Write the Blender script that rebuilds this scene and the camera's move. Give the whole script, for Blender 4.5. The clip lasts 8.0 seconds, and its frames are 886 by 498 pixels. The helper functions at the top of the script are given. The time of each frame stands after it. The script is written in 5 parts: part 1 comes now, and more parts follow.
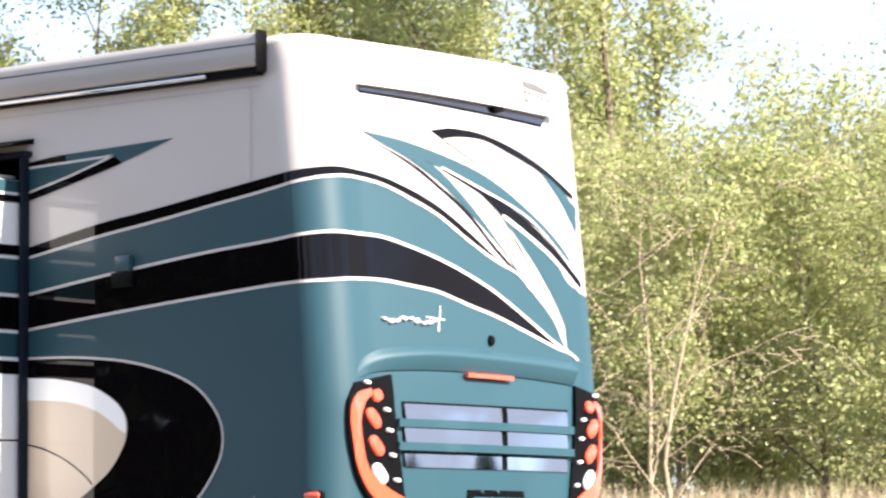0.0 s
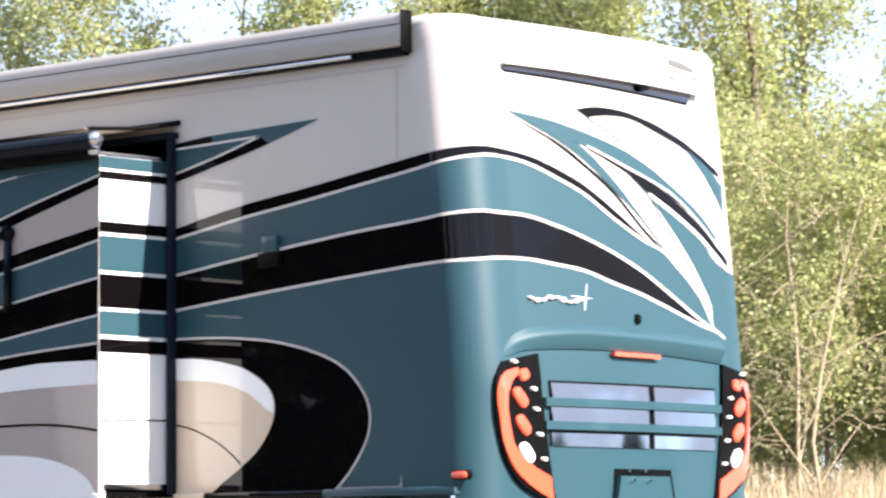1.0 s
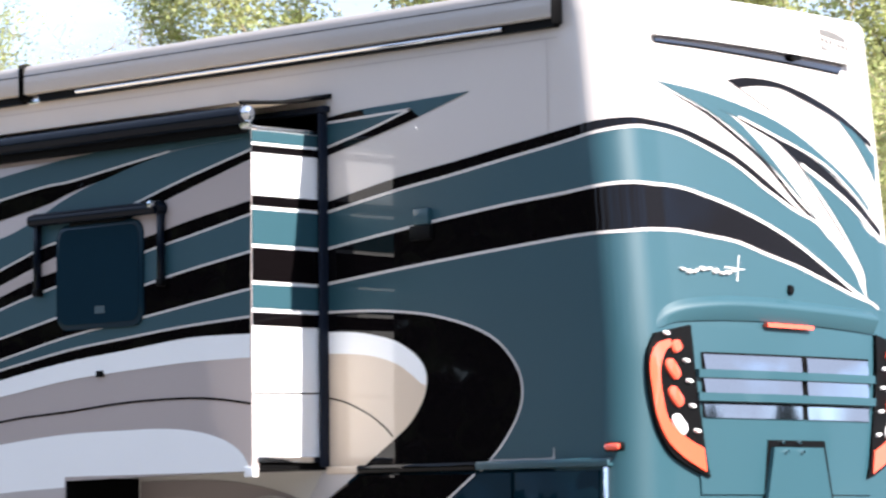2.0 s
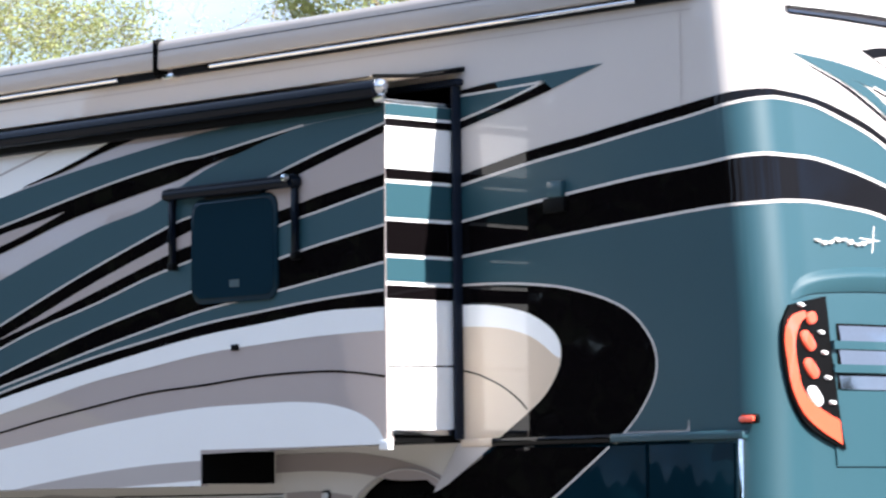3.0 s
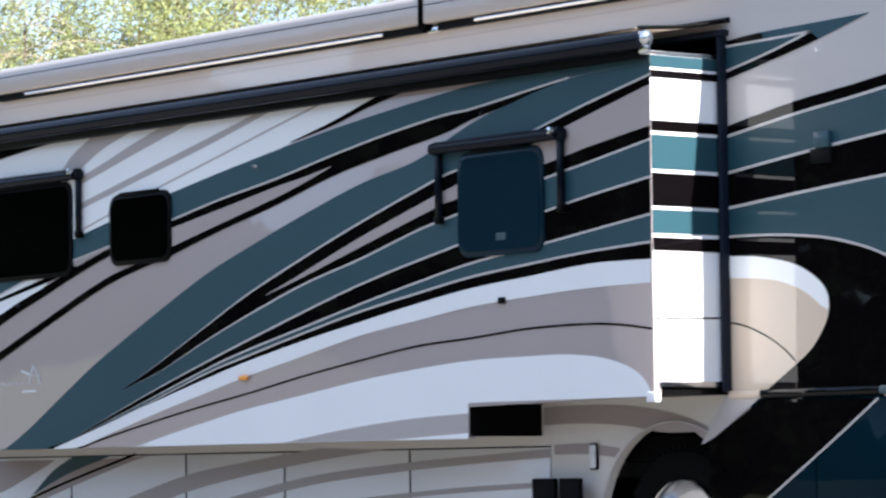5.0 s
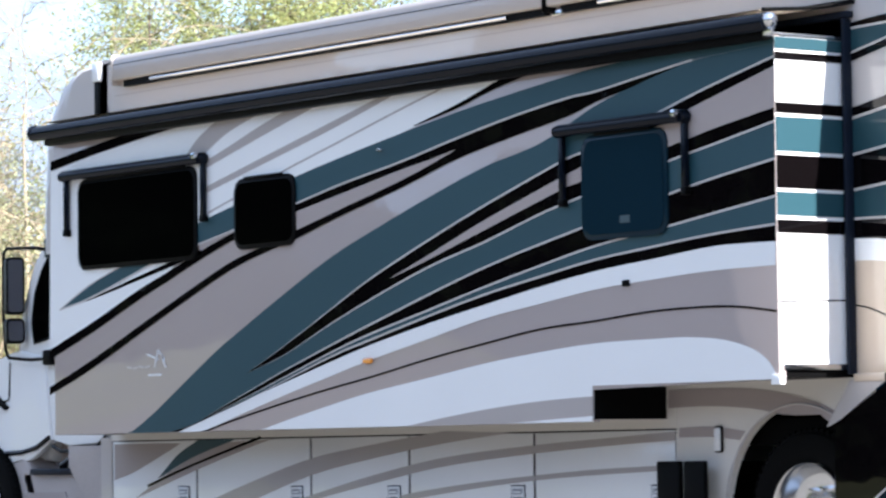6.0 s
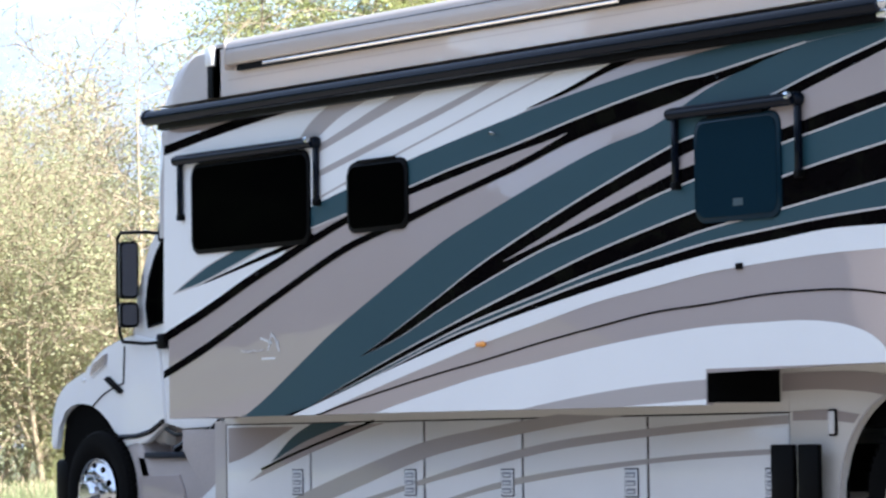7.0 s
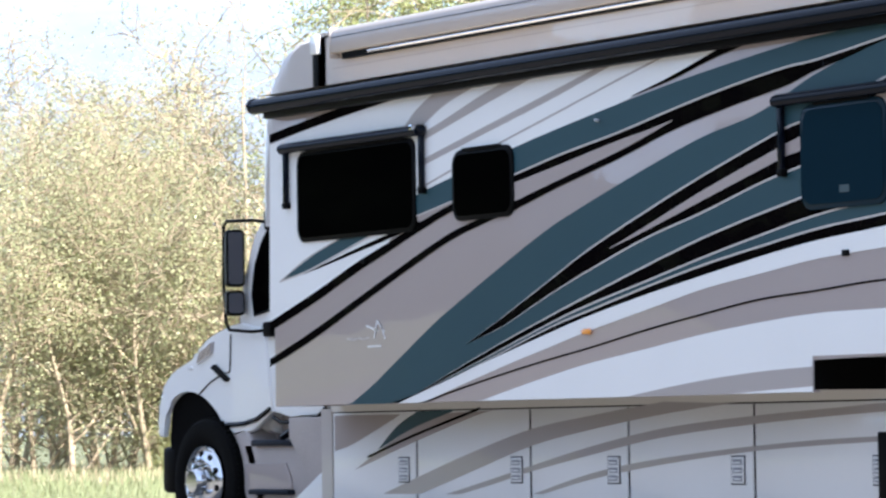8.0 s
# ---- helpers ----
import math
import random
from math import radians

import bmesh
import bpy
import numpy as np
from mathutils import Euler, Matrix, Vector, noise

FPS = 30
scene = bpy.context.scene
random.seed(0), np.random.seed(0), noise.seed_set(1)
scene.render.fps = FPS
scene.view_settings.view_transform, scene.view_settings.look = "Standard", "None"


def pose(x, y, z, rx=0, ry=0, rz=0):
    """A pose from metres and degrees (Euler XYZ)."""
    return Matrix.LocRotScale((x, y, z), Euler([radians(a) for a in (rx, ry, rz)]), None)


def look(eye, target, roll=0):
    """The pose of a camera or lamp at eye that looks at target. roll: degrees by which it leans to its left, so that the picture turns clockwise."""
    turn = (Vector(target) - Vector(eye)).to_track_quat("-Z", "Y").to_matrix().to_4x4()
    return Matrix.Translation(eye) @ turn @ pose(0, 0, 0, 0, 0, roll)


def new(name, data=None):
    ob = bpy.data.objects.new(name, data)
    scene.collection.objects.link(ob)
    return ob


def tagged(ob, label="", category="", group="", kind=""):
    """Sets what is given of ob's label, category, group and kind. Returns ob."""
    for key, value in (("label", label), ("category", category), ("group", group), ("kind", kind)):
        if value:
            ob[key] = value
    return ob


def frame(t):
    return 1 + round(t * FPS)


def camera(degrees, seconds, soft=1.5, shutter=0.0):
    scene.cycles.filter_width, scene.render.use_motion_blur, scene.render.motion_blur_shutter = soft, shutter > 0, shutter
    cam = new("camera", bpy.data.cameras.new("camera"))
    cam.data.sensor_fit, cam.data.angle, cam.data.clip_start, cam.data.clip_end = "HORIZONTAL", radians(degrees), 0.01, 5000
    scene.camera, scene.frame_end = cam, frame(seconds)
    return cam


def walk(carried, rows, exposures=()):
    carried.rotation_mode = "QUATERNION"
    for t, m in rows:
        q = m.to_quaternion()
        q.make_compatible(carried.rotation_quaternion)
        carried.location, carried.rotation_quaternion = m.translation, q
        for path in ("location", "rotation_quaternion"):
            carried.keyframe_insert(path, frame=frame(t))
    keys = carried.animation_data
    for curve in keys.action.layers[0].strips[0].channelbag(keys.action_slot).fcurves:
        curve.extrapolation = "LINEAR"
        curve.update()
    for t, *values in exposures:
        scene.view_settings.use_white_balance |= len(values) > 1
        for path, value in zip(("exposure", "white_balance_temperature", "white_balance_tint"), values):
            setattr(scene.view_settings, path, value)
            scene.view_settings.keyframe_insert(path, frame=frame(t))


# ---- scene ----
# ================= camera =================
cam = camera(13.92, 8.0, soft=2.4, shutter=0.4)
EYE = (12.96, -14.57, 0.9)


def aim(yaw, pitch, roll):
    """A pose at the tripod: heading, upward tilt and lean in degrees."""
    return Matrix.Translation(EYE) @ pose(0, 0, 0, 90 + pitch, 0, yaw) @ pose(0, 0, 0, 0, 0, roll)


walk(cam, [
    (0.0, aim(39.975, 5.359, -0.353)),
    (0.5, aim(41.119, 5.221, -0.442)),
    (1.0, aim(42.291, 5.047, -0.449)),
    (1.5, aim(43.471, 4.837, -0.524)),
    (2.0, aim(44.696, 4.629, -0.564)),
    (3.5, aim(47.829, 4.016, -0.706)),
    (4.0, aim(48.901, 3.821, -0.800)),
    (4.5, aim(49.993, 3.661, -0.770)),
    (6.0, aim(53.000, 3.278, -0.770)),
    (6.5, aim(53.933, 3.166, -0.800)),
    (7.0, aim(54.786, 3.040, -0.790)),
    (7.5, aim(55.645, 2.949, -0.810)),
    (8.0, aim(56.457, 2.868, -0.860)),
], exposures=[(0.0, 1.93, 6350, 14), (2.0, 1.90, 6050, 13), (3.5, 1.86, 5800, 11), (6.5, 1.99, 5750, 11), (8.0, 2.02, 5850, 12)])

# ================= light =================
SUN_ELEV, SUN_AZ = 38.0, 5.5   # degrees; azimuth counted from +x towards +y
world = bpy.data.worlds.new("world")
scene.world = world
world.use_nodes = True
wn, wl = world.node_tree.nodes, world.node_tree.links
sky = wn.new("ShaderNodeTexSky")
sky.sky_type = "NISHITA"
sky.sun_disc = False
sky.sun_elevation = radians(SUN_ELEV)
sky.sun_rotation = radians(90 - SUN_AZ)
sky.air_density, sky.dust_density, sky.ozone_density = 0.8, 0.0, 1.6
# thin high cloud
tc = wn.new("ShaderNodeTexCoord")
mp = wn.new("ShaderNodeMapping")
mp.inputs["Scale"].default_value = (1.0, 1.0, 3.2)
cl = wn.new("ShaderNodeTexNoise")
cl.inputs["Scale"].default_value, cl.inputs["Detail"].default_value, cl.inputs["Roughness"].default_value = 3.2, 7, 0.58
cr = wn.new("ShaderNodeValToRGB")
cr.color_ramp.elements[0].position, cr.color_ramp.elements[1].position = 0.22, 0.55
mx = wn.new("ShaderNodeMixRGB")
mx.inputs["Color2"].default_value = (1.70, 1.92, 2.28, 1)
wl.new(tc.outputs["Generated"], mp.inputs["Vector"])
wl.new(mp.outputs["Vector"], cl.inputs["Vector"])
wl.new(cl.outputs["Fac"], cr.inputs["Fac"])
wl.new(cr.outputs["Color"], mx.inputs["Fac"])
wl.new(sky.outputs["Color"], mx.inputs["Color1"])
wl.new(mx.outputs["Color"], wn["Background"].inputs["Color"])
wn["Background"].inputs["Strength"].default_value = 0.14

sun = new("sun", bpy.data.lights.new("sun", "SUN"))
sun.data.energy, sun.data.angle, sun.data.color = 5.0, radians(0.6), (1.0, 0.90, 0.78)
sd = Vector((math.cos(radians(SUN_ELEV)) * math.cos(radians(SUN_AZ)), math.cos(radians(SUN_ELEV)) * math.sin(radians(SUN_AZ)), math.sin(radians(SUN_ELEV))))
sun.matrix_world = look(sd * 60, (0, 0, 0))


# ================= materials =================
def material(name, color, rough=0.5, metal=0.0, coat=0.0, vary=0.08, scale=3.0, bump=0.0, fine=60.0, spec=0.5, trans=0.0, peel=0.0):
    """A principled surface with colour variation at two scales, relief, and for lacquer the faint waviness of its top coat."""
    m = bpy.data.materials.new(name)
    m.use_nodes = True
    n, l = m.node_tree.nodes, m.node_tree.links
    b = n["Principled BSDF"]
    b.inputs["Roughness"].default_value = rough
    b.inputs["Metallic"].default_value = metal
    b.inputs["Coat Weight"].default_value = coat
    b.inputs["Coat Roughness"].default_value = 0.02
    b.inputs["Coat IOR"].default_value = 1.5
    b.inputs["Specular IOR Level"].default_value = spec
    b.inputs["Transmission Weight"].default_value = trans
    c = n.new("ShaderNodeTexCoord")
    t1, t2 = n.new("ShaderNodeTexNoise"), n.new("ShaderNodeTexNoise")
    t1.inputs["Scale"].default_value, t1.inputs["Detail"].default_value = scale, 4
    t2.inputs["Scale"].default_value, t2.inputs["Detail"].default_value = fine, 3
    add = n.new("ShaderNodeMath")
    add.operation = "ADD"
    mr = n.new("ShaderNodeMapRange")
    mr.inputs["From Min"].default_value, mr.inputs["From Max"].default_value = 0.6, 1.4
    mr.inputs["To Min"].default_value, mr.inputs["To Max"].default_value = 1 - vary, 1 + vary
    hs = n.new("ShaderNodeHueSaturation")
    hs.inputs["Color"].default_value = (*color, 1)
    for t in (t1, t2):
        l.new(c.outputs["Object"], t.inputs["Vector"])
    l.new(t1.outputs["Fac"], add.inputs[0])
    l.new(t2.outputs["Fac"], add.inputs[1])
    l.new(add.outputs[0], mr.inputs["Value"])
    l.new(mr.outputs["Result"], hs.inputs["Value"])
    l.new(hs.outputs["Color"], b.inputs["Base Color"])
    if bump:
        bp = n.new("ShaderNodeBump")
        bp.inputs["Strength"].default_value, bp.inputs["Distance"].default_value = bump, 0.01
        l.new(t2.outputs["Fac"], bp.inputs["Height"])
        l.new(bp.outputs["Normal"], b.inputs["Normal"])
    if peel:
        t3 = n.new("ShaderNodeTexNoise")
        t3.inputs["Scale"].default_value, t3.inputs["Detail"].default_value = 1.6, 2
        l.new(c.outputs["Object"], t3.inputs["Vector"])
        bp = n.new("ShaderNodeBump")
        bp.inputs["Strength"].default_value, bp.inputs["Distance"].default_value = peel, 0.02
        l.new(t3.outputs["Fac"], bp.inputs["Height"])
        l.new(bp.outputs["Normal"], b.inputs["Coat Normal"])
    return m


PAINT = dict(rough=0.45, coat=0.8, spec=0.15, vary=0.03, scale=1.2, fine=240.0, peel=0.12)
M_WHITE = material("white_paint", (0.85, 0.85, 0.84), **PAINT)
M_PEARL = material("pearl_cream_paint", (0.53, 0.49, 0.465), **PAINT)
# cream with the warm glow off the sunlit slide end in its colour
M_CREAM = material("cream_paint_with_warm_glow", (0.62, 0.505, 0.385), **PAINT)
M_IVORY = material("ivory_paint", (0.74, 0.70, 0.64), **PAINT)
M_TAUPE = material("taupe_paint", (0.40, 0.345, 0.325), **PAINT)
M_TEAL = material("teal_metallic_paint", (0.014, 0.055, 0.072), rough=0.5, spec=0.42, coat=0.35, vary=0.05, scale=1.2, fine=300.0, peel=0.12)
# darker copy of the teal, with the ground's dark reflection in its colour
M_TEAL_SHADED = material("shaded_teal_paint", (0.003, 0.014, 0.022), rough=0.5, coat=0.15, spec=0.0, vary=0.04, scale=1.2, fine=240.0, peel=0.12)
M_NAVY = material("black_plum_paint", (0.0032, 0.0025, 0.0028), rough=0.5, coat=0.5, spec=0.0, vary=0.03, scale=1.2, fine=240.0, peel=0.12)
M_LINE = material("silver_pinstripe_paint", (0.58, 0.54, 0.51), **PAINT)
M_GREYLINE = material("soft_grey_paint", (0.44, 0.40, 0.38), **PAINT)
M_BLACK = material("black_plastic", (0.0018, 0.0018, 0.002), rough=0.5, spec=0.08, vary=0.15)
M_GLOSSBLACK = material("gloss_black_tube", (0.003, 0.005, 0.010), rough=0.25, coat=0.2, spec=0.05, vary=0.1)
M_RUBBER = material("tyre_rubber", (0.003, 0.003, 0.003), rough=0.8, spec=0.08, vary=0.2, bump=0.3)
# near-black that puts the deep shade of recesses into the colour
M_DARK = material("deep_shade_black", (0.003, 0.003, 0.003), rough=0.9, spec=0.05)
M_GLASS = material("black_tinted_glass", (0.001, 0.001, 0.001), rough=0.06, spec=0.05, vary=0.0)
M_BLUEGLASS = material("grey_tinted_glass", (0.007, 0.021, 0.033), rough=0.10, spec=0.1, vary=0.03)
M_CHROME = material("chrome", (0.82, 0.83, 0.85), rough=0.06, metal=1.0, vary=0.02)
M_DARKCHROME = material("dark_chrome", (0.22, 0.21, 0.22), rough=0.12, metal=1.0, vary=0.1, scale=9.0)
M_ALU = material("polished_aluminium", (0.70, 0.71, 0.73), rough=0.18, metal=1.0, vary=0.06)
M_SEAL = material("dark_blue_grey_seal", (0.006, 0.010, 0.020), rough=0.5, spec=0.2)
M_RED = material("red_lens", (0.80, 0.10, 0.05), rough=0.12, coat=0.8, vary=0.05)
M_CLEAR = material("clear_lens", (0.8, 0.8, 0.8), rough=0.1, coat=0.8)
M_AMBER = material("amber_lens", (0.85, 0.32, 0.02), rough=0.15, coat=0.8)
M_CASE = material("grey_awning_case", (0.36, 0.33, 0.31), rough=0.4, coat=0.5, vary=0.04)
M_FABRIC = material("beige_awning_fabric", (0.42, 0.35, 0.26), rough=0.85, bump=0.2)
M_GREYPLASTIC = material("grey_plastic_step", (0.42, 0.375, 0.355), rough=0.55, vary=0.08)
M_SILVER = material("brushed_silver", (0.78, 0.78, 0.78), rough=0.45, metal=0.2, vary=0.1, scale=20.0)
M_SLOT = material("shadow_grey_plastic", (0.26, 0.27, 0.30), rough=0.5)
M_SMOKE = material("smoked_chrome", (0.50, 0.51, 0.55), rough=0.05, metal=1.0, vary=0.04)
M_BADGE = material("badge_grey_paint", (0.11, 0.105, 0.10), rough=0.5)
M_STICKER = material("faded_sticker", (0.045, 0.075, 0.085), rough=0.6)
M_MIRROR = material("mirror_glass", (0.22, 0.25, 0.30), rough=0.02, metal=1.0, vary=0.0)


# ================= building helpers =================
def part(name, bm, mat, parent=None, label="", smooth=True, angle=35):
    """Links a bmesh as one mesh object, under a thing or part if given."""
    me = bpy.data.meshes.new(name)
    bmesh.ops.recalc_face_normals(bm, faces=bm.faces[:])
    bm.to_mesh(me)
    bm.free()
    me.materials.append(mat)
    if smooth:
        me.polygons.foreach_set("use_smooth", [True] * len(me.polygons))
        if len(me.polygons) < 80:
            for p in me.polygons:
                p.use_smooth = p.area < 0.04
        me.set_sharp_from_angle(angle=radians(angle))
    ob = new(name, me)
    ob.parent = parent
    if label:
        tagged(ob, label)
    return ob


def box(x0, x1, y0, y1, z0, z1, bevel=0.0, bm=None, seg=2):
    bm = bm or bmesh.new()
    r = bmesh.ops.create_cube(bm, size=1.0)
    bmesh.ops.scale(bm, vec=(x1 - x0, y1 - y0, z1 - z0), verts=r["verts"])
    bmesh.ops.translate(bm, vec=((x0 + x1) / 2, (y0 + y1) / 2, (z0 + z1) / 2), verts=r["verts"])
    if bevel:
        es = list({e for v in r["verts"] for e in v.link_edges})
        bmesh.ops.bevel(bm, geom=es, offset=bevel, segments=seg, affect="EDGES", profile=0.5)
    return bm


def spline(p, n):
    """n + 1 points along a smooth curve through p, even in arc length."""
    p = [np.array(q, float) for q in p]
    if len(p) == 2:
        return [p[0] + (p[1] - p[0]) * i / n for i in range(n + 1)]
    q = [2 * p[0] - p[1]] + p + [2 * p[-1] - p[-2]]
    dense = []
    for i in range(1, len(q) - 2):
        a, b, c, d = q[i - 1:i + 3]
        for k in range(12):
            t = k / 12
            dense.append(0.5 * (2 * b + (c - a) * t + (2 * a - 5 * b + 4 * c - d) * t * t + (3 * b - a - 3 * c + d) * t ** 3))
    dense.append(p[-1])
    dense = np.array(dense)
    s = np.concatenate([[0], np.cumsum(np.linalg.norm(np.diff(dense, axis=0), axis=1))])
    u = np.linspace(0, s[-1], n + 1)
    return [np.array([np.interp(v, s, dense[:, k]) for k in range(dense.shape[1])]) for v in u]


R_CORNER, WIDTH = 0.35, 2.55
R_TIGHT = 0.22   # true radius of the driver's side corner


def lean(z):
    """How far the rear face stands forward of x = 0 at a height."""
    return -0.04 - 0.2 * max(0.0, (z - 1.9) / 2) ** 1.2


def cap(u, z, off=0.0):
    """A point on the rear shell: u runs along the driver's side (u = x + 0.6), round the corner and across the rear."""
    s = lean(z)
    flat, arc, mid = 0.25 + s, R_CORNER * math.pi / 2, WIDTH - 2 * R_CORNER
    if u <= flat:
        return Vector((u - 0.6, -off, z))
    u -= flat
    if u <= arc:
        k = R_CORNER - R_TIGHT
        v = u / arc * (2 * k + R_TIGHT * math.pi / 2)
        if v < k:
            return Vector((s - R_CORNER + v, -off, z))
        a = (v - k) / R_TIGHT
        if a <= math.pi / 2:
            return Vector((s - R_TIGHT + (R_TIGHT + off) * math.sin(a), R_TIGHT - (R_TIGHT + off) * math.cos(a), z))
        return Vector((s + off, R_CORNER - (2 * k + R_TIGHT * math.pi / 2 - v), z))
    u -= arc
    if u <= mid:
        y = R_CORNER + u
        return Vector((s + off + 0.05 * (1 - ((y - 1.275) / 0.925) ** 2), y, z))
    u -= mid
    a = min(u, arc) / R_CORNER
    return Vector((s - R_CORNER + (R_CORNER + off) * math.cos(a), WIDTH - R_CORNER + (R_CORNER + off) * math.sin(a), z)) - Vector((max(0, u - arc), 0, 0))


def u_rear(y, z):
    return 0.25 + lean(z) + R_CORNER * math.pi / 2 + y - R_CORNER


def side(y):
    return lambda u, z, off=0.0: Vector((u, y - off, z))


WALL = side(0.0)


def SLIDE(u, z, off=0.0):
    """The long face of the slide-out, trimmed at its lower edge."""
    return Vector((u, -0.578 - off, max(z, 1.101)))


def band(name, mat, parent, place, a, b, off, n=28, m=1, thick=0.0, label=""):
    """A painted or raised field between two curves a and b on a surface, off metres proud of it."""
    A, B = spline(a, n), spline(b, n)
    bm = bmesh.new()
    grid = [[bm.verts.new(place(*(p + (q - p) * j / m), off)) for j in range(m + 1)] for p, q in zip(A, B)]
    for i in range(n):
        for j in range(m):
            bm.faces.new((grid[i][j], grid[i + 1][j], grid[i + 1][j + 1], grid[i][j + 1]))
    if thick:
        low = [[bm.verts.new(place(*(p + (q - p) * j / m), off - thick)) for j in (0, m)] for p, q in zip(A, B)]
        for i in range(n):
            bm.faces.new((grid[i][0], grid[i + 1][0], low[i + 1][0], low[i][0]))
            bm.faces.new((grid[i][m], grid[i + 1][m], low[i + 1][1], low[i][1]))
        for i in (0, n):
            bm.faces.new(grid[i] + [low[i][1], low[i][0]])
    bmesh.ops.remove_doubles(bm, verts=bm.verts[:], dist=0.0004)
    bmesh.ops.dissolve_degenerate(bm, dist=0.0002, edges=bm.edges[:])
    return part(name, bm, mat, parent, label)


def line(name, mat, parent, place, pts, width, off, n=28, label="", taper=False):
    """A pinstripe of even width along a curve on a surface."""
    P = spline(pts, n)
    a, b = [], []
    for i, p in enumerate(P):
        d = P[min(i + 1, n)] - P[max(i - 1, 0)]
        d = d / (np.linalg.norm(d) + 1e-9)
        w = width / 2 * (min(1.0, 3.0 * i / n) if taper else 1.0)
        k = np.array([-d[1], d[0]]) * w
        a.append(p + k)
        b.append(p - k)
    return band(name, mat, parent, place, a, b, off, n=n, label=label)


def tube(path, radius, seg=10, bm=None, cap_ends=True):
    """A round bar along a list of points; radius is one number or one per point."""
    bm = bm or bmesh.new()
    P = [Vector(p) for p in path]
    rs = radius if isinstance(radius, (list, tuple)) else [radius] * len(P)
    rings = []
    for i, p in enumerate(P):
        d = (P[min(i + 1, len(P) - 1)] - P[max(i - 1, 0)]).normalized()
        s = d.orthogonal().normalized() if i == 0 else (s - d * s.dot(d)).normalized()
        t = d.cross(s)
        rings.append([bm.verts.new(p + (s * math.cos(a) + t * math.sin(a)) * rs[i]) for a in (2 * math.pi * k / seg for k in range(seg))])
    for r, q in zip(rings, rings[1:]):
        for k in range(seg):
            bm.faces.new((r[k], r[(k + 1) % seg], q[(k + 1) % seg], q[k]))
    if cap_ends:
        bm.faces.new(rings[0][::-1])
        bm.faces.new(rings[-1])
    return bm


def lathe(profile, seg=40, center=(0, 0, 0)):
    """A turned solid about the y axis; profile: (radius, y)."""
    bm = bmesh.new()
    c = Vector(center)
    rings = []
    for r, y in profile:
        if r < 1e-4:
            rings.append([bm.verts.new(c + Vector((0, y, 0)))])
        else:
            rings.append([bm.verts.new(c + Vector((r * math.cos(a), y, r * math.sin(a)))) for a in (2 * math.pi * k / seg for k in range(seg))])
    for r, q in zip(rings, rings[1:]):
        for k in range(seg):
            k2 = (k + 1) % seg
            f = [r[k % len(r)], r[k2 % len(r)], q[k2 % len(q)], q[k % len(q)]]
            f = list(dict.fromkeys(f))
            if len(f) > 2:
                bm.faces.new(f)
    return bm


def prism(outline, y0, y1, bevel=0.0):
    """A slab with an outline in x and z, from y0 to y1."""
    bm = bmesh.new()
    a = [bm.verts.new((x, y0, z)) for x, z in outline]
    b = [bm.verts.new((x, y1, z)) for x, z in outline]
    fa, fb = bm.faces.new(a), bm.faces.new(b[::-1])
    n = len(a)
    for i in range(n):
        bm.faces.new((a[i], a[(i + 1) % n], b[(i + 1) % n], b[i]))
    if bevel:
        bmesh.ops.bevel(bm, geom=list(fa.edges), offset=bevel, segments=3, affect="EDGES", profile=0.5)
    return bm


def rounded(x0, x1, z0, z1, r, seg=6):
    out = []
    for cx, cz, a0 in ((x1 - r, z1 - r, 0), (x0 + r, z1 - r, 90), (x0 + r, z0 + r, 180), (x1 - r, z0 + r, 270)):
        for k in range(seg + 1):
            a = radians(a0 + 90 * k / seg)
            out.append((cx + r * math.cos(a), cz + r * math.sin(a)))
    return out


# ================= motorhome: shell =================
rv = tagged(new("motorhome"), "large motorhome on a truck chassis painted white, taupe, teal and black", "motorhome")
rv.location = (0, 0, 0)

# driver's side wall with the opening for the slide-out
part("side_wall", box(-2.41, -0.6, 0.0, 0.06, 1.32, 3.96), M_PEARL, rv, "cream painted rear side panel")
part("upper_wall", box(-10.75, -2.41, 0.0, 0.06, 3.46, 3.96), M_PEARL, rv)
part("far_wall", box(-10.75, -0.6, 2.49, 2.55, 0.4, 3.9), M_PEARL, rv)
part("roof", box(-10.75, -0.62, 0.0, 2.55, 3.90, 3.955, 0.02), M_PEARL, rv)
# pan and added inner walls are near-black: interior shade is in their colour
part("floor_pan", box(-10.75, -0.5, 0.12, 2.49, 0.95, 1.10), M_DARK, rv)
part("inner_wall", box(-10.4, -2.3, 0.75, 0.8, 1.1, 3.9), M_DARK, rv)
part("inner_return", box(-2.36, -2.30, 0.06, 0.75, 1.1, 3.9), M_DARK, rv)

# rear shell, one curved skin with its top rolled in
bm = bmesh.new()
NU, zs = 260, [0.45 + 3.45 * k / 33 for k in range(34)]
rows = []
for z in zs:
    L = 0.25 + lean(z) + R_CORNER * math.pi + WIDTH - 2 * R_CORNER + 0.25
    rows.append([bm.verts.new(cap(L * k / NU, z)) for k in range(NU + 1)])
for k, (ins, up) in enumerate(((0.012, 0.03), (0.04, 0.05), (0.10, 0.06), (0.6, 0.07))):
    z = 3.9
    L = 0.25 + lean(z) + R_CORNER * math.pi + WIDTH - 2 * R_CORNER + 0.25
    rows.append([bm.verts.new(cap(L * j / NU, z, -ins if k < 3 else -0.30) + Vector((0, 0, up))) for j in range(NU + 1)])
for r, q in zip(rows, rows[1:]):
    for k in range(NU):
        bm.faces.new((r[k], r[k + 1], q[k + 1], q[k]))
bm.faces.new(rows[-1])
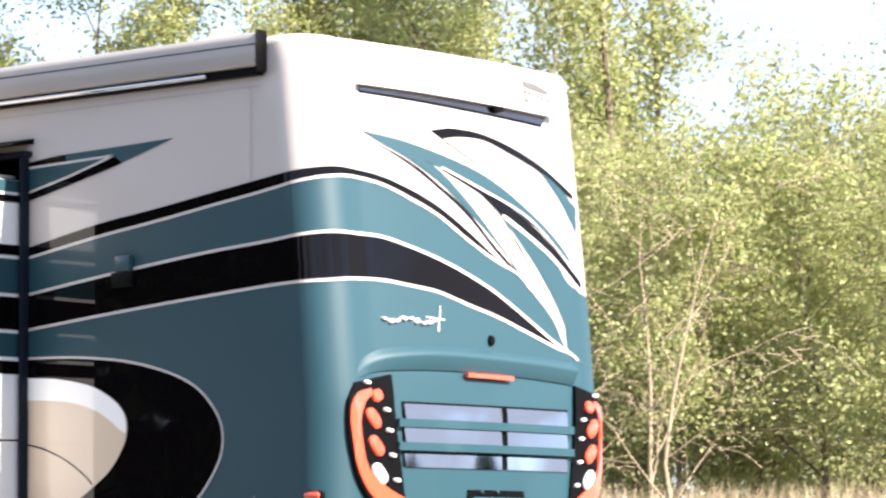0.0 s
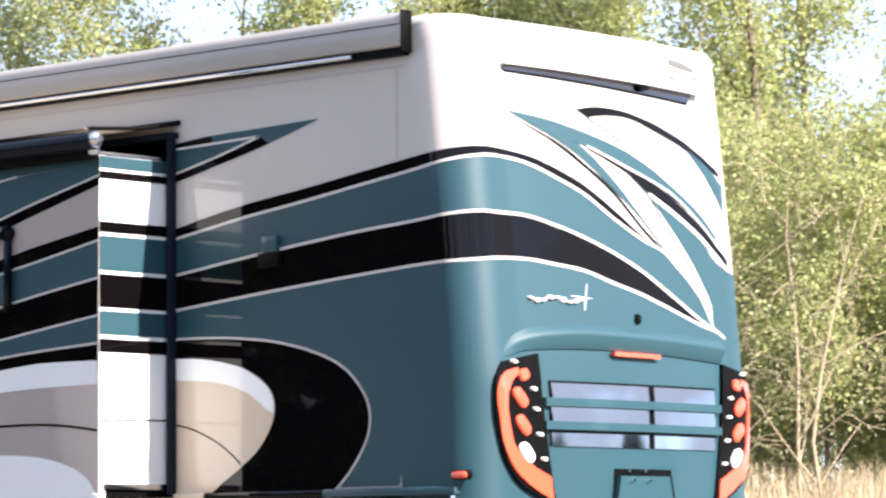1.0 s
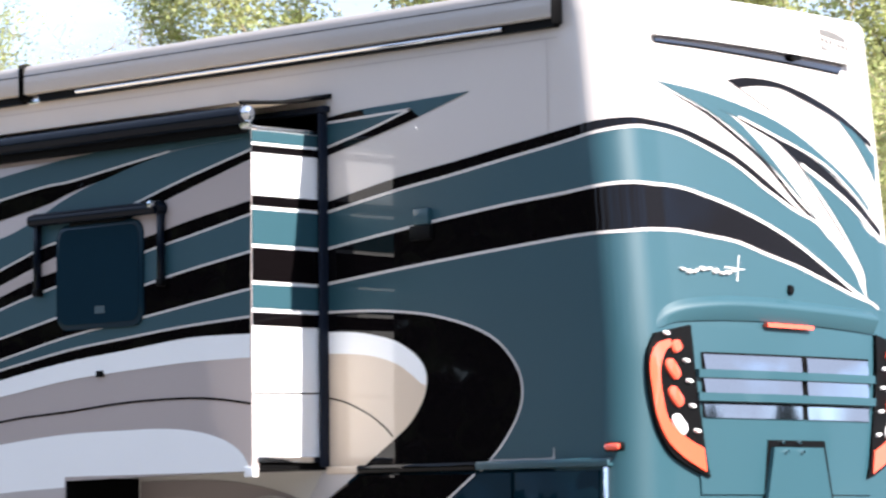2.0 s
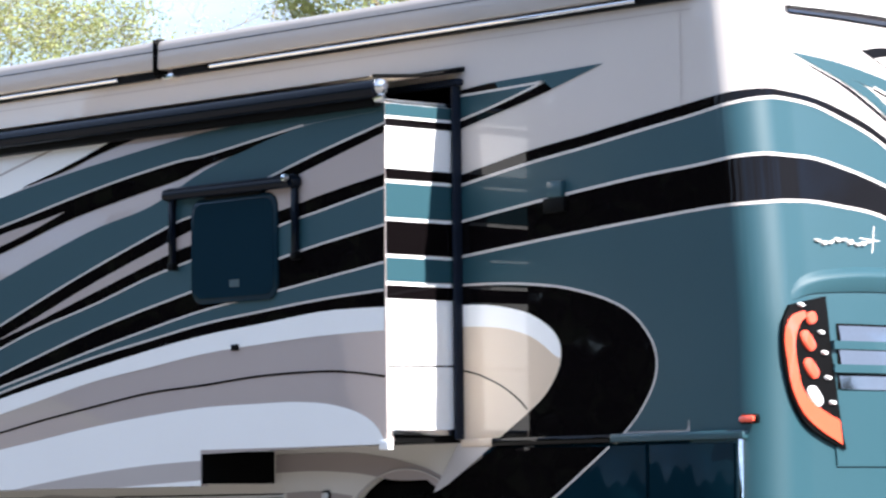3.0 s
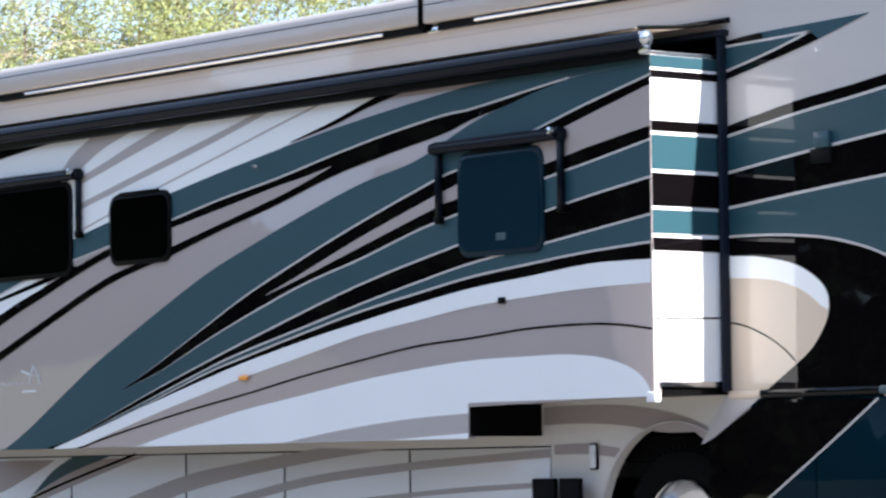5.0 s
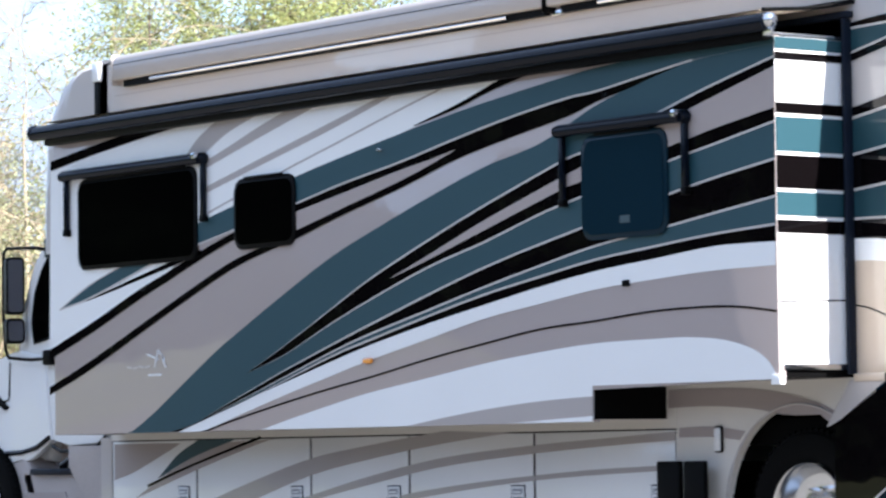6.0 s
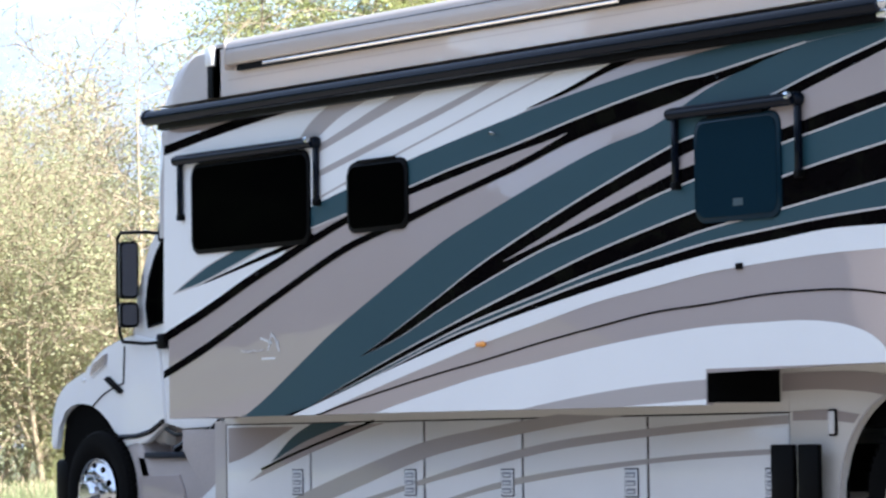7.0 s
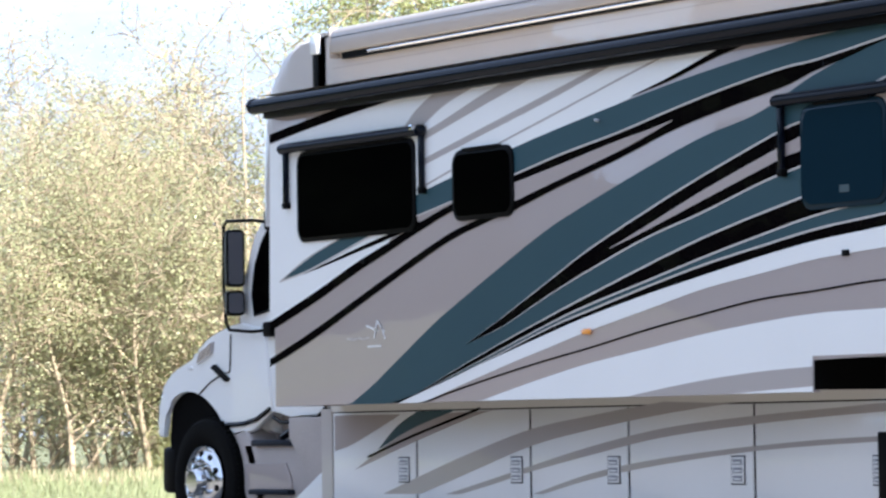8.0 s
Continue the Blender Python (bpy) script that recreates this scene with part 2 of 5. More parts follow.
part("rear_shell", bm, M_PEARL, rv, "glossy cream moulded rear cap")

# ----- paint on the rear shell and rear side panel (u along the skin, z up) -----
O1, O2, O3 = 0.003, 0.0045, 0.006
U_END = 3.6
e_a_top = [(-1.812, 2.893), (-1.244, 2.991), (-0.778, 3.047), (-0.326, 3.107), (0.110, 3.164)] + [(0.422, 3.207), (0.593, 3.208), (0.816, 3.183), (1.038, 3.127), (1.273, 3.045), (1.514, 2.926), (1.764, 2.790), (1.966, 2.706)]
e_a_low = [(-1.813, 2.832), (-1.245, 2.918), (-0.779, 2.975), (-0.327, 3.036), (0.109, 3.094)] + [(0.424, 3.152), (0.594, 3.163), (0.817, 3.137), (1.041, 3.072), (1.275, 2.990), (1.516, 2.870), (1.769, 2.764), (1.966, 2.706)]
e_b_top = [(-1.816, 2.619), (-1.248, 2.686), (-0.782, 2.736), (-0.331, 2.779), (0.105, 2.810)] + [(0.429, 2.845), (0.598, 2.847), (0.810, 2.841), (1.036, 2.799), (1.263, 2.745), (1.510, 2.671), (1.759, 2.580), (2.019, 2.461), (2.296, 2.333), (2.488, 2.263)]
e_b_low = [(-1.818, 2.413), (-1.251, 2.463), (-0.785, 2.501), (-0.334, 2.534), (0.101, 2.563)] + [(0.428, 2.578), (0.594, 2.593), (0.805, 2.598), (1.025, 2.580), (1.263, 2.555), (1.498, 2.499), (1.756, 2.444), (2.016, 2.375), (2.300, 2.300), (2.488, 2.263)]
spike_l = [(1.979, 2.693), (2.099, 2.617), (2.310, 2.461), (2.568, 2.230)]
spike_r = [(1.841, 3.027), (1.940, 2.944), (2.209, 2.702), (2.423, 2.451), (2.568, 2.230)]
# teal field: from under the upper black stripe down to the sill
z_tip = spike_l[-1][1]
top_edge = e_a_low + spike_l[1:] + [(U_END - 0.25, z_tip - 0.05), (U_END, z_tip - 0.06)]
T = spline(top_edge, 300)
band("teal_field", M_TEAL, rv, cap, T, [(p[0], 1.36 if p[0] < 0.0 else 0.47) for p in T], O1, n=300, m=48)
e_low = [(1.840, 3.034), (2.051, 2.948), (2.334, 2.816), (2.624, 2.633)]
band("teal_field", M_TEAL, rv, cap, e_low + [(U_END, e_low[-1][1] - 0.12)], spike_r[::1] + [(U_END, z_tip - 0.06)], O1, n=40, m=8)
band("black_stripe", M_NAVY, rv, cap, e_a_top, e_a_low, O2, n=260, m=2)
band("black_stripe", M_NAVY, rv, cap, e_b_top, e_b_low, O2, n=260, m=4)
line("pinstripe", M_LINE, rv, cap, e_a_low + spike_l[1:2], 0.017, O3, n=260)
line("pinstripe", M_LINE, rv, cap, e_b_top + spike_l[-1:], 0.017, O3, n=260)
line("pinstripe", M_LINE, rv, cap, e_b_low + spike_l[-1:], 0.017, O3, n=260)
line("black_pinstripe", M_NAVY, rv, cap, [(0.688, 3.401), (1.040, 3.275), (1.274, 3.161), (1.519, 3.023), (1.773, 2.831), (1.960, 2.712)], 0.02, O2, n=40, taper=True)
band("teal_swoosh", M_TEAL, rv, cap, [(0.664, 3.431), (1.048, 3.391), (1.529, 3.298), (1.789, 3.219), (2.054, 3.104), (2.341, 2.956), (2.511, 2.831)], [(1.125, 3.308), (1.523, 3.214), (1.787, 3.148), (2.050, 3.043), (2.335, 2.904), (2.510, 2.790)], O2, n=40, m=3)
band("teal_swoosh", M_TEAL, rv, cap, [(0.664, 3.431), (0.821, 3.389), (1.125, 3.308), (1.279, 3.255), (1.521, 3.097), (1.770, 2.897), (2.085, 2.633)], [(0.664, 3.428), (0.817, 3.372), (1.045, 3.292), (1.277, 3.188), (1.516, 3.043), (1.773, 2.874), (2.085, 2.629)], O2, n=40, m=2)
band("black_swoosh", M_NAVY, rv, cap, [(1.303, 3.263), (1.654, 3.161), (1.781, 3.134), (2.051, 3.036), (2.337, 2.887), (2.569, 2.750), (2.631, 2.689)], [(1.305, 3.257), (1.651, 3.140), (1.835, 3.040), (2.049, 2.958), (2.332, 2.826), (2.550, 2.690), (2.624, 2.633)], O2, n=40, m=3)
line("pinstripe", M_LINE, rv, cap, e_low, 0.025, O3, n=30)
line("pinstripe", M_LINE, rv, cap, [(1.302, 3.273), (1.652, 3.174), (2.056, 3.054), (2.335, 2.904), (2.616, 2.708)], 0.012, O3, n=30)
line("black_pinstripe", M_NAVY, rv, cap, [(1.649, 3.147), (1.829, 3.033), (1.991, 2.863), (2.260, 2.610)], 0.008, O3, n=30)
band("black_swoosh", M_NAVY, rv, cap, [(1.211, 3.478), (1.386, 3.507), (1.638, 3.502), (1.908, 3.456), (2.184, 3.381), (2.419, 3.289), (2.570, 3.215)], [(1.307, 3.440), (1.483, 3.465), (1.691, 3.463), (1.901, 3.414), (2.185, 3.337), (2.419, 3.244), (2.567, 3.187)], O2, n=40, m=2)
line("black_pinstripe", M_NAVY, rv, cap, [(1.307, 3.440), (1.431, 3.390), (1.603, 3.321)], 0.006, O2, n=12)
band("teal_swoosh", M_TEAL, rv, cap, [(2.239, 3.325), (2.418, 3.254), (2.564, 3.163), (2.613, 3.143)], [(2.241, 3.318), (2.416, 3.182), (2.541, 3.047), (2.598, 2.969)], O2, n=20, m=2)

# arrow head in front of the rear panel
band("teal_arrow", M_TEAL, rv, WALL, [(-2.423, 3.390), (-2.150, 3.414), (-1.678, 3.426), (-1.233, 3.439)], [(-2.427, 3.161), (-2.153, 3.217), (-1.680, 3.321), (-1.233, 3.436)], O2, n=20)
band("black_arrow_edge", M_NAVY, rv, WALL, [(-2.426, 3.222), (-2.152, 3.277), (-1.867, 3.343), (-1.698, 3.379)], [(-2.427, 3.161), (-2.153, 3.217), (-1.868, 3.277), (-1.633, 3.330)], O2 + 0.001, n=20)
band("black_arrow_edge", M_NAVY, rv, WALL, [(-2.423, 3.390), (-2.293, 3.402), (-2.102, 3.413)], [(-2.424, 3.356), (-2.294, 3.359), (-2.074, 3.367)], O2 + 0.001, n=10)
line("pinstripe", M_LINE, rv, WALL, [(-2.424, 3.360), (-2.055, 3.369), (-1.698, 3.379)], 0.014, O3, n=10)
line("pinstripe", M_LINE, rv, WALL, [(-2.426, 3.211), (-2.056, 3.289), (-1.698, 3.379)], 0.014, O3, n=10)
# black scroll; its cream tongue behind the slide-out has warm bounce light painted in
scroll_out = [(-2.407, 2.248), (-2.148, 2.243), (-1.868, 2.227), (-1.551, 2.189), (-1.245, 2.114), (-1.034, 2.020), (-0.892, 1.882), (-0.843, 1.755), (-0.870, 1.616), (-0.994, 1.448), (-1.170, 1.295), (-1.416, 1.125), (-1.898, 0.842)]
band("black_scroll", M_NAVY, rv, WALL, [(-2.407, 2.248), (-2.196, 2.246), (-1.961, 2.232), (-1.686, 2.206), (-1.419, 2.162), (-1.203, 2.099), (-1.034, 2.020), (-0.892, 1.882), (-0.843, 1.755), (-0.870, 1.616), (-0.963, 1.485), (-1.103, 1.357), (-1.148, 1.320)], [(-2.410, 2.127), (-2.199, 2.123), (-2.011, 2.096), (-1.827, 2.050), (-1.670, 1.965), (-1.597, 1.880), (-1.591, 1.783), (-1.635, 1.688), (-1.729, 1.578), (-1.870, 1.484), (-1.987, 1.422), (-2.107, 1.353), (-2.131, 1.337)], O2 + 0.001, n=60, m=6)
line("pinstripe", M_LINE, rv, WALL, scroll_out[:-2], 0.014, O3 + 0.001, n=60)
band("cream_tongue", M_CREAM, rv, WALL, [(-2.410, 2.134), (-2.199, 2.123), (-2.011, 2.096), (-1.827, 2.050), (-1.670, 1.965), (-1.597, 1.880), (-1.591, 1.783), (-1.635, 1.688), (-1.729, 1.578), (-1.870, 1.484), (-1.988, 1.415), (-2.121, 1.337)], [(-2.435, 1.343), (-2.416, 1.343), (-2.392, 1.342), (-2.368, 1.342), (-2.344, 1.341), (-2.330, 1.341), (-2.310, 1.341), (-2.291, 1.340), (-2.272, 1.340), (-2.249, 1.339), (-2.225, 1.339), (-2.201, 1.338)], O2 + 0.002, n=50, m=6)
band("white_crescent", M_WHITE, rv, WALL, [(-2.410, 2.134), (-2.199, 2.123), (-2.011, 2.096), (-1.827, 2.050), (-1.670, 1.965), (-1.597, 1.880), (-1.590, 1.799)], [(-2.414, 2.006), (-2.203, 1.996), (-2.015, 1.974), (-1.831, 1.923), (-1.719, 1.863), (-1.644, 1.811), (-1.591, 1.789)], 0.010, n=30, m=2)
line("dark_pinstripe", M_NAVY, rv, WALL, [(-2.421, 1.752), (-2.259, 1.719), (-2.072, 1.647), (-1.936, 1.567), (-1.864, 1.507)], 0.009, 0.010, n=20)

# panel seam and trim on the side
line("panel_seam", M_GREYLINE, rv, WALL, [(-10.5, 3.674), (-0.55, 3.674)], 0.008, O1, n=4)
line("panel_seam", M_GREYLINE, rv, WALL, [(-0.63, 3.15), (-0.63, 3.67)], 0.005, O3, n=4)
for x0, x1, mt in ((-2.40, -2.14, M_CREAM), (-2.14, -1.19, M_NAVY), (-1.19, -0.19, M_TEAL)):
    part("belt_moulding", box(x0, x1, -0.035, 0.05, 1.302, 1.35, 0.01), mt, rv)
# skirt and doors use the darkened teal; low shade is painted in
lower = part("lower_skirt", box(-2.25, -0.30, 0.0, 0.05, 0.36, 1.30), M_TEAL_SHADED, rv, "teal lower skirt with locker doors, shade in its colour")
for x0, x1 in ((-2.22, -1.71), (-1.70, -0.93), (-0.90, -0.27)):
    part("locker_door", box(x0, x1, -0.018, 0.03, 0.40, 1.285, 0.006), M_TEAL_SHADED, lower)
band("black_scroll", M_NAVY, rv, side(-0.019), [(-2.123, 1.294), (-1.452, 1.284), (-1.214, 1.280)], [(-2.571, 1.064), (-2.189, 1.061), (-1.551, 1.057)], O1, n=10)
band("black_scroll", M_NAVY, rv, side(-0.019), [(-2.571, 1.064), (-2.189, 1.061), (-1.551, 1.057)], [(-2.589, 0.621), (-2.493, 0.621), (-2.255, 0.624)], O1, n=10)
line("pinstripe", M_LINE, rv, side(-0.019), [(-1.201, 1.280), (-1.551, 1.057), (-1.898, 0.842), (-2.255, 0.624)], 0.014, O2, n=20)
part("chrome_strip", box(-0.225, -0.205, -0.03, 0.0, 0.4, 1.30, 0.004), M_CHROME, rv)
lamp = part("side_marker", box(-0.225, -0.115, -0.035, 0.0, 1.388, 1.428, 0.019), M_RED, rv, "red side marker lamp")
part("lamp_base", box(-0.235, -0.105, -0.015, 0.02, 1.382, 1.434, 0.012), M_BLACK, rv)
hatch = part("outlet_cover", box(-1.70, -1.53, -0.03, 0.0, 2.62, 2.705, 0.008), M_BLACK, rv, "black outlet cover")
part("hood", box(-1.66, -1.54, -0.04, 0.0, 2.705, 2.80, 0.01), M_TEAL, hatch)

# ----- rear fittings -----
def pill(name, mat, parent, c, w, h, tilt=0.0, off=0.03, label=""):
    """A rounded lens on the rear skin, w along it and h up, tilted in degrees."""
    bm = bmesh.new()
    ca, sa = math.cos(radians(tilt)), math.sin(radians(tilt))
    rings = []
    for k, (sc, o) in enumerate(((1.0, off), (0.97, off + 0.012), (0.75, off + 0.02))):
        ring = []
        for j in range(20):
            a = 2 * math.pi * j / 20
            x, z = math.copysign(abs(math.cos(a)) ** 0.7, math.cos(a)) * w / 2 * sc, math.copysign(abs(math.sin(a)) ** 0.8, math.sin(a)) * h / 2 * sc
            ring.append(bm.verts.new(cap(c[0] + x * ca - z * sa, c[1] + x * sa + z * ca, o)))
        rings.append(ring)
    for r, q in zip(rings, rings[1:]):
        for j in range(20):
            bm.faces.new((r[j], r[(j + 1) % 20], q[(j + 1) % 20], q[j]))
    bm.faces.new(rings[-1])
    return part(name, bm, mat, parent, label)


def flip(p):
    """The mirror image of points of the rear skin, about its middle."""
    return [(2 * u_rear(1.275, z) - u, z) for u, z in p]


lamp_out = [(0.602, 2.022), (0.566, 1.935), (0.561, 1.780), (0.581, 1.626), (0.619, 1.488), (0.702, 1.376), (0.841, 1.298), (0.981, 1.246)]
lamp_in = [(0.857, 2.075), (0.873, 1.958), (0.887, 1.818), (0.910, 1.679), (0.929, 1.555), (0.947, 1.448), (0.965, 1.340), (0.994, 1.243)]
red_out = [(0.691, 1.993), (0.600, 1.960), (0.568, 1.857), (0.579, 1.718), (0.603, 1.564), (0.665, 1.442), (0.792, 1.347), (0.953, 1.270)]
red_in = [(0.698, 1.956), (0.651, 1.920), (0.621, 1.827), (0.630, 1.703), (0.659, 1.580), (0.728, 1.505), (0.830, 1.445), (0.934, 1.401)]
ovals = [(0.740, 1.954), (0.713, 1.829), (0.734, 1.680), (0.759, 1.530)]
beads = [(0.811, 1.878), (0.832, 1.767), (0.854, 1.631), (0.886, 1.496), (0.665, 2.024)]
for mirrored in (False, True):
    f = flip if mirrored else (lambda p: p)
    k = -1 if mirrored else 1
    light = band("tail_light", M_BLACK, rv, cap, f(lamp_out), f(lamp_in), 0.03, n=24, m=6, thick=0.05, label="black tail light housing with red lenses")
    band("red_lens", M_RED, light, cap, f(red_out), f(red_in), 0.042, n=24, m=2, thick=0.012)
    for i, c in enumerate(f(ovals)):
        pill("white_lens" if i == 3 else "red_lens", M_CLEAR if i == 3 else M_RED, light, c, 0.07 if i == 0 else 0.13, 0.075, -48 * k if i else -70 * k)
    for c in f(beads):
        pill("reflector_bead", M_CLEAR, light, c, 0.04, 0.022, -15 * k)

# lip over the engine door
lip_top = [(0.611, 2.060), (0.700, 2.126), (0.838, 2.169), (1.113, 2.196), (1.430, 2.199), (1.822, 2.190), (2.195, 2.178), (2.499, 2.163)]
lip_low = [(0.673, 2.062), (0.740, 2.083), (0.843, 2.096), (1.107, 2.109), (1.432, 2.113), (1.824, 2.106), (2.189, 2.093), (2.492, 2.077)]
LIP = [(u, z, (0.0, 0.018, 0.036)[k] if k < 3 else 0.05) for k, (u, z) in enumerate(lip_top)]


def lofted(name, rings, n, label=""):
    """A skin on the rear through rows of (u, z, height above the skin)."""
    S = [spline(r, n) for r in rings]
    bm = bmesh.new()
    V = [[bm.verts.new(cap(p[0], p[1], p[2])) for p in r] for r in S]
    for a, b in zip(V, V[1:]):
        for k in range(n):
            bm.faces.new((a[k], a[k + 1], b[k + 1], b[k]))
    return part(name, bm, M_TEAL, rv, label, angle=60)


lofted("lip", [[(u, z + 0.05, 0.004) for u, z, o in LIP], [(u, z + 0.03, o * 0.5) for u, z, o in LIP], [(u, z + 0.012, o * 0.93) for u, z, o in LIP], LIP, [(u, z - 0.012, o) for u, z, o in LIP], [(u, z, 0.012) for u, z in lip_low]], 40, "teal lip over the engine door")
door = band("engine_door", M_TEAL, rv, cap, [(u_rear(0.47, 2.07), 2.07), (u_rear(2.08, 2.07), 2.07)], [(u_rear(0.53, 1.15), 1.15), (u_rear(2.02, 1.15), 1.15)], 0.014, n=20, m=4, thick=0.012, label="teal engine door with chrome louvres")
for pts in ([(0.980, 1.918), (2.447, 1.924), (2.442, 1.839), (0.996, 1.834)], [(1.001, 1.787), (2.435, 1.787), (2.435, 1.706), (1.018, 1.706)], [(1.023, 1.644), (2.416, 1.638), (2.409, 1.563), (1.028, 1.570)]):
    zt, zb = pts[0][1], pts[3][1]

    def tilted(u, z, off, zt=zt):
        return cap(u, z, off + (zt - z) * (0.075 if zt > 1.7 else 0.03))

    # near-black strip: the shade behind the louvres is painted on
    band("louvre_recess", M_DARK, door, cap, [(u_rear(0.535, zt), zt + 0.012), (u_rear(2.01, zt), zt + 0.012)], [(u_rear(0.54, zb), zb), (u_rear(2.01, zb), zb)], 0.016, n=16)
    band("chrome_louvre", M_SMOKE, door, tilted, [(u_rear(0.55, zt), zt), (u_rear(1.36, zt), zt)], [(u_rear(0.56, zb), zb), (u_rear(1.36, zb), zb)], 0.02, n=12, m=2)
    band("chrome_louvre", M_SMOKE, door, tilted, [(u_rear(1.41, zt), zt), (u_rear(2.0, zt), zt)], [(u_rear(1.41, zb), zb), (u_rear(2.0, zb), zb)], 0.02, n=12, m=2)
    if zt > 1.7:
        band("slat", M_TEAL, door, cap, [(u_rear(0.49, zb), zb), (u_rear(2.04, zb), zb)], [(u_rear(0.49, zb), zb - 0.045), (u_rear(2.04, zb), zb - 0.045)], 0.045, n=16, m=2, thick=0.045)
bl = [(1.455, 2.106), (1.860, 2.101), (1.855, 2.077), (1.458, 2.082)]
band("brake_light", M_RED, rv, cap, bl[:2], [bl[3], bl[2]], 0.045, n=6, thick=0.03, label="red high brake light")
kn = [(1.702, 2.302)][0]
pill("latch", M_BLACK, rv, kn, 0.05, 0.06, 0, off=0.002, label="small black latch")
hp = [(1.469, 1.453), (1.919, 1.464)]
# flat black field: the recess's shadow beside the cover is painted on
recess = band("plate_recess", M_BLACK, rv, cap, [(hp[0][0], hp[0][1]), (hp[1][0] + 0.05, hp[0][1])], [(hp[0][0] - 0.05, 1.05), (hp[1][0] + 0.14, 1.05)], 0.02, n=8, thick=0.01, label="number plate recess with its shadow painted black")
band("plate_cover", M_TEAL, recess, cap, [(hp[0][0] + 0.02, hp[0][1] - 0.04), (hp[1][0], hp[0][1] - 0.04)], [(hp[0][0] - 0.06, 1.04), (hp[1][0] + 0.09, 1.04)], 0.05, n=8, m=2, thick=0.03)
for du in (0.11, 0.25):
    for dz in (0.012, 0.065):
        pill("bolt", M_CHROME, recess, (hp[0][0] + du, hp[0][1] - dz), 0.022, 0.016, 0, off=0.03 if dz < 0.03 else 0.05)
# long slot for the rear camera and lamps
sl = [(0.643, 3.687), (1.057, 3.685), (1.482, 3.678), (2.300, 3.663), (0.645, 3.645), (1.053, 3.636), (1.486, 3.623), (2.253, 3.598)]
slot = band("camera_slot", M_BLACK, rv, cap, sl[:4], sl[4:], 0.004, n=24, label="long recessed slot with chrome strip and camera")
band("slot_strip", M_DARKCHROME, slot, cap, [(u, z - 0.005) for u, z in sl[:4]], [(u, z + 0.012) for u, z in sl[4:]], 0.009, n=24, m=2)
band("slot_brow", M_WHITE, rv, cap, [(sl[0][0] - 0.02, sl[0][1] + 0.05)] + [(u, z + 0.05) for u, z in sl[1:3]] + [(sl[3][0] + 0.06, sl[3][1] + 0.05)], [(sl[0][0] - 0.02, sl[0][1])] + list(sl[1:3]) + [(sl[3][0] + 0.06, sl[3][1])], 0.05, n=24, m=3, thick=0.05)
cm = [(1.797, 3.665)][0]
pill("camera_lens", M_BLACK, slot, cm, 0.10, 0.05, 0, off=0.02)
# bare shapes of the maker's mark, rear and side
lg = [(0.825, 2.384), (1.271, 2.389)]
mark = tagged(new("maker_mark"), "small silver maker's mark of plain bars")
mark.parent = rv
for k in range(9):
    f = k / 8
    pill("bar", M_LINE, mark, (lg[0][0] + (lg[1][0] - lg[0][0]) * f * 0.9, lg[0][1] + 0.012 * math.sin(5 * k)), 0.045, 0.016 + 0.010 * (k % 2), 20 * (k % 3) - 10, off=0.0005)
line("star_ray", M_SILVER, mark, cap, [(lg[1][0] - 0.02, lg[1][1] - 0.06), (lg[1][0], lg[1][1] + 0.09)], 0.006, 0.008, n=4)
line("star_ray", M_SILVER, mark, cap, [(lg[1][0] - 0.12, lg[1][1] + 0.02), (lg[1][0] + 0.04, lg[1][1] + 0.01)], 0.005, 0.008, n=4)
v = [(2.078, 3.842), (2.342, 3.813), (2.088, 3.752), (2.362, 3.724)]
badge = tagged(new("badge"), "taupe badge of two waves and a bar of small marks")
badge.parent = rv
for (p, q), k in (((v[0], v[1]), 1), ((v[2], v[3]), -1)):
    m = ((p[0] + q[0]) / 2, (p[1] + q[1]) / 2)
    band("wave", M_BADGE, badge, cap, [(p[0], p[1] + 0.018), (m[0], m[1] + 0.02 * k + 0.006), (q[0], q[1] + 0.012)], [(p[0], p[1] - 0.016), (m[0], m[1] - 0.016), (q[0], q[1] - 0.012)], 0.004, n=14)
for k in range(7):
    f = k / 6
    u, z = 2.09 + 0.25 * f, 3.797 - 0.029 * f
    band("bar", M_BADGE, badge, cap, [(u, z + 0.014), (u + 0.026, z + 0.013)], [(u, z - 0.014), (u + 0.026, z - 0.015)], 0.004, n=2)
tl = [(1.570, 3.743)][0]
pill("clearance_lamp", M_FABRIC, rv, tl, 0.05, 0.045, 0, off=0.002)

# ================= slide-out =================
slide = tagged(new("slide_out"), "extended slide-out room with swept teal, black and taupe paint")
slide.parent = rv
XF, XS, YD = -10.449, -2.433, -0.578
part("panel", prism([(XF, 1.10), (-4.11, 1.10), (-4.11, 1.30), (XS, 1.315), (XS, 3.30), (XF, 3.30)], YD, YD + 0.05, 0.006), M_TAUPE, slide, "taupe lacquered slide-out panel")
part("end_wall", box(XS - 0.05, XS - 0.003, YD + 0.05, 0.6, 1.40, 3.285), M_WHITE, slide)
part("front_wall", box(XF + 0.003, XF + 0.05, YD + 0.05, 0.6, 1.10, 3.30), M_TAUPE, slide)
part("slide_roof", box(XF, XS, YD, 0.6, 3.285, 3.31, 0.005), M_ALU, slide)
part("slide_floor", box(XF, XS - 0.01, YD + 0.05, 0.6, 1.33, 1.40), M_BLACK, slide)
part("bottom_lip", box(XS - 0.06, XS + 0.02, YD - 0.012, YD + 0.03, 1.285, 1.345, 0.006), M_WHITE, slide)
part("flange_post", box(-2.418, -2.392, -0.07, 0.0, 1.345, 3.42, 0.012), M_SEAL, slide, "dark rubber seal post")
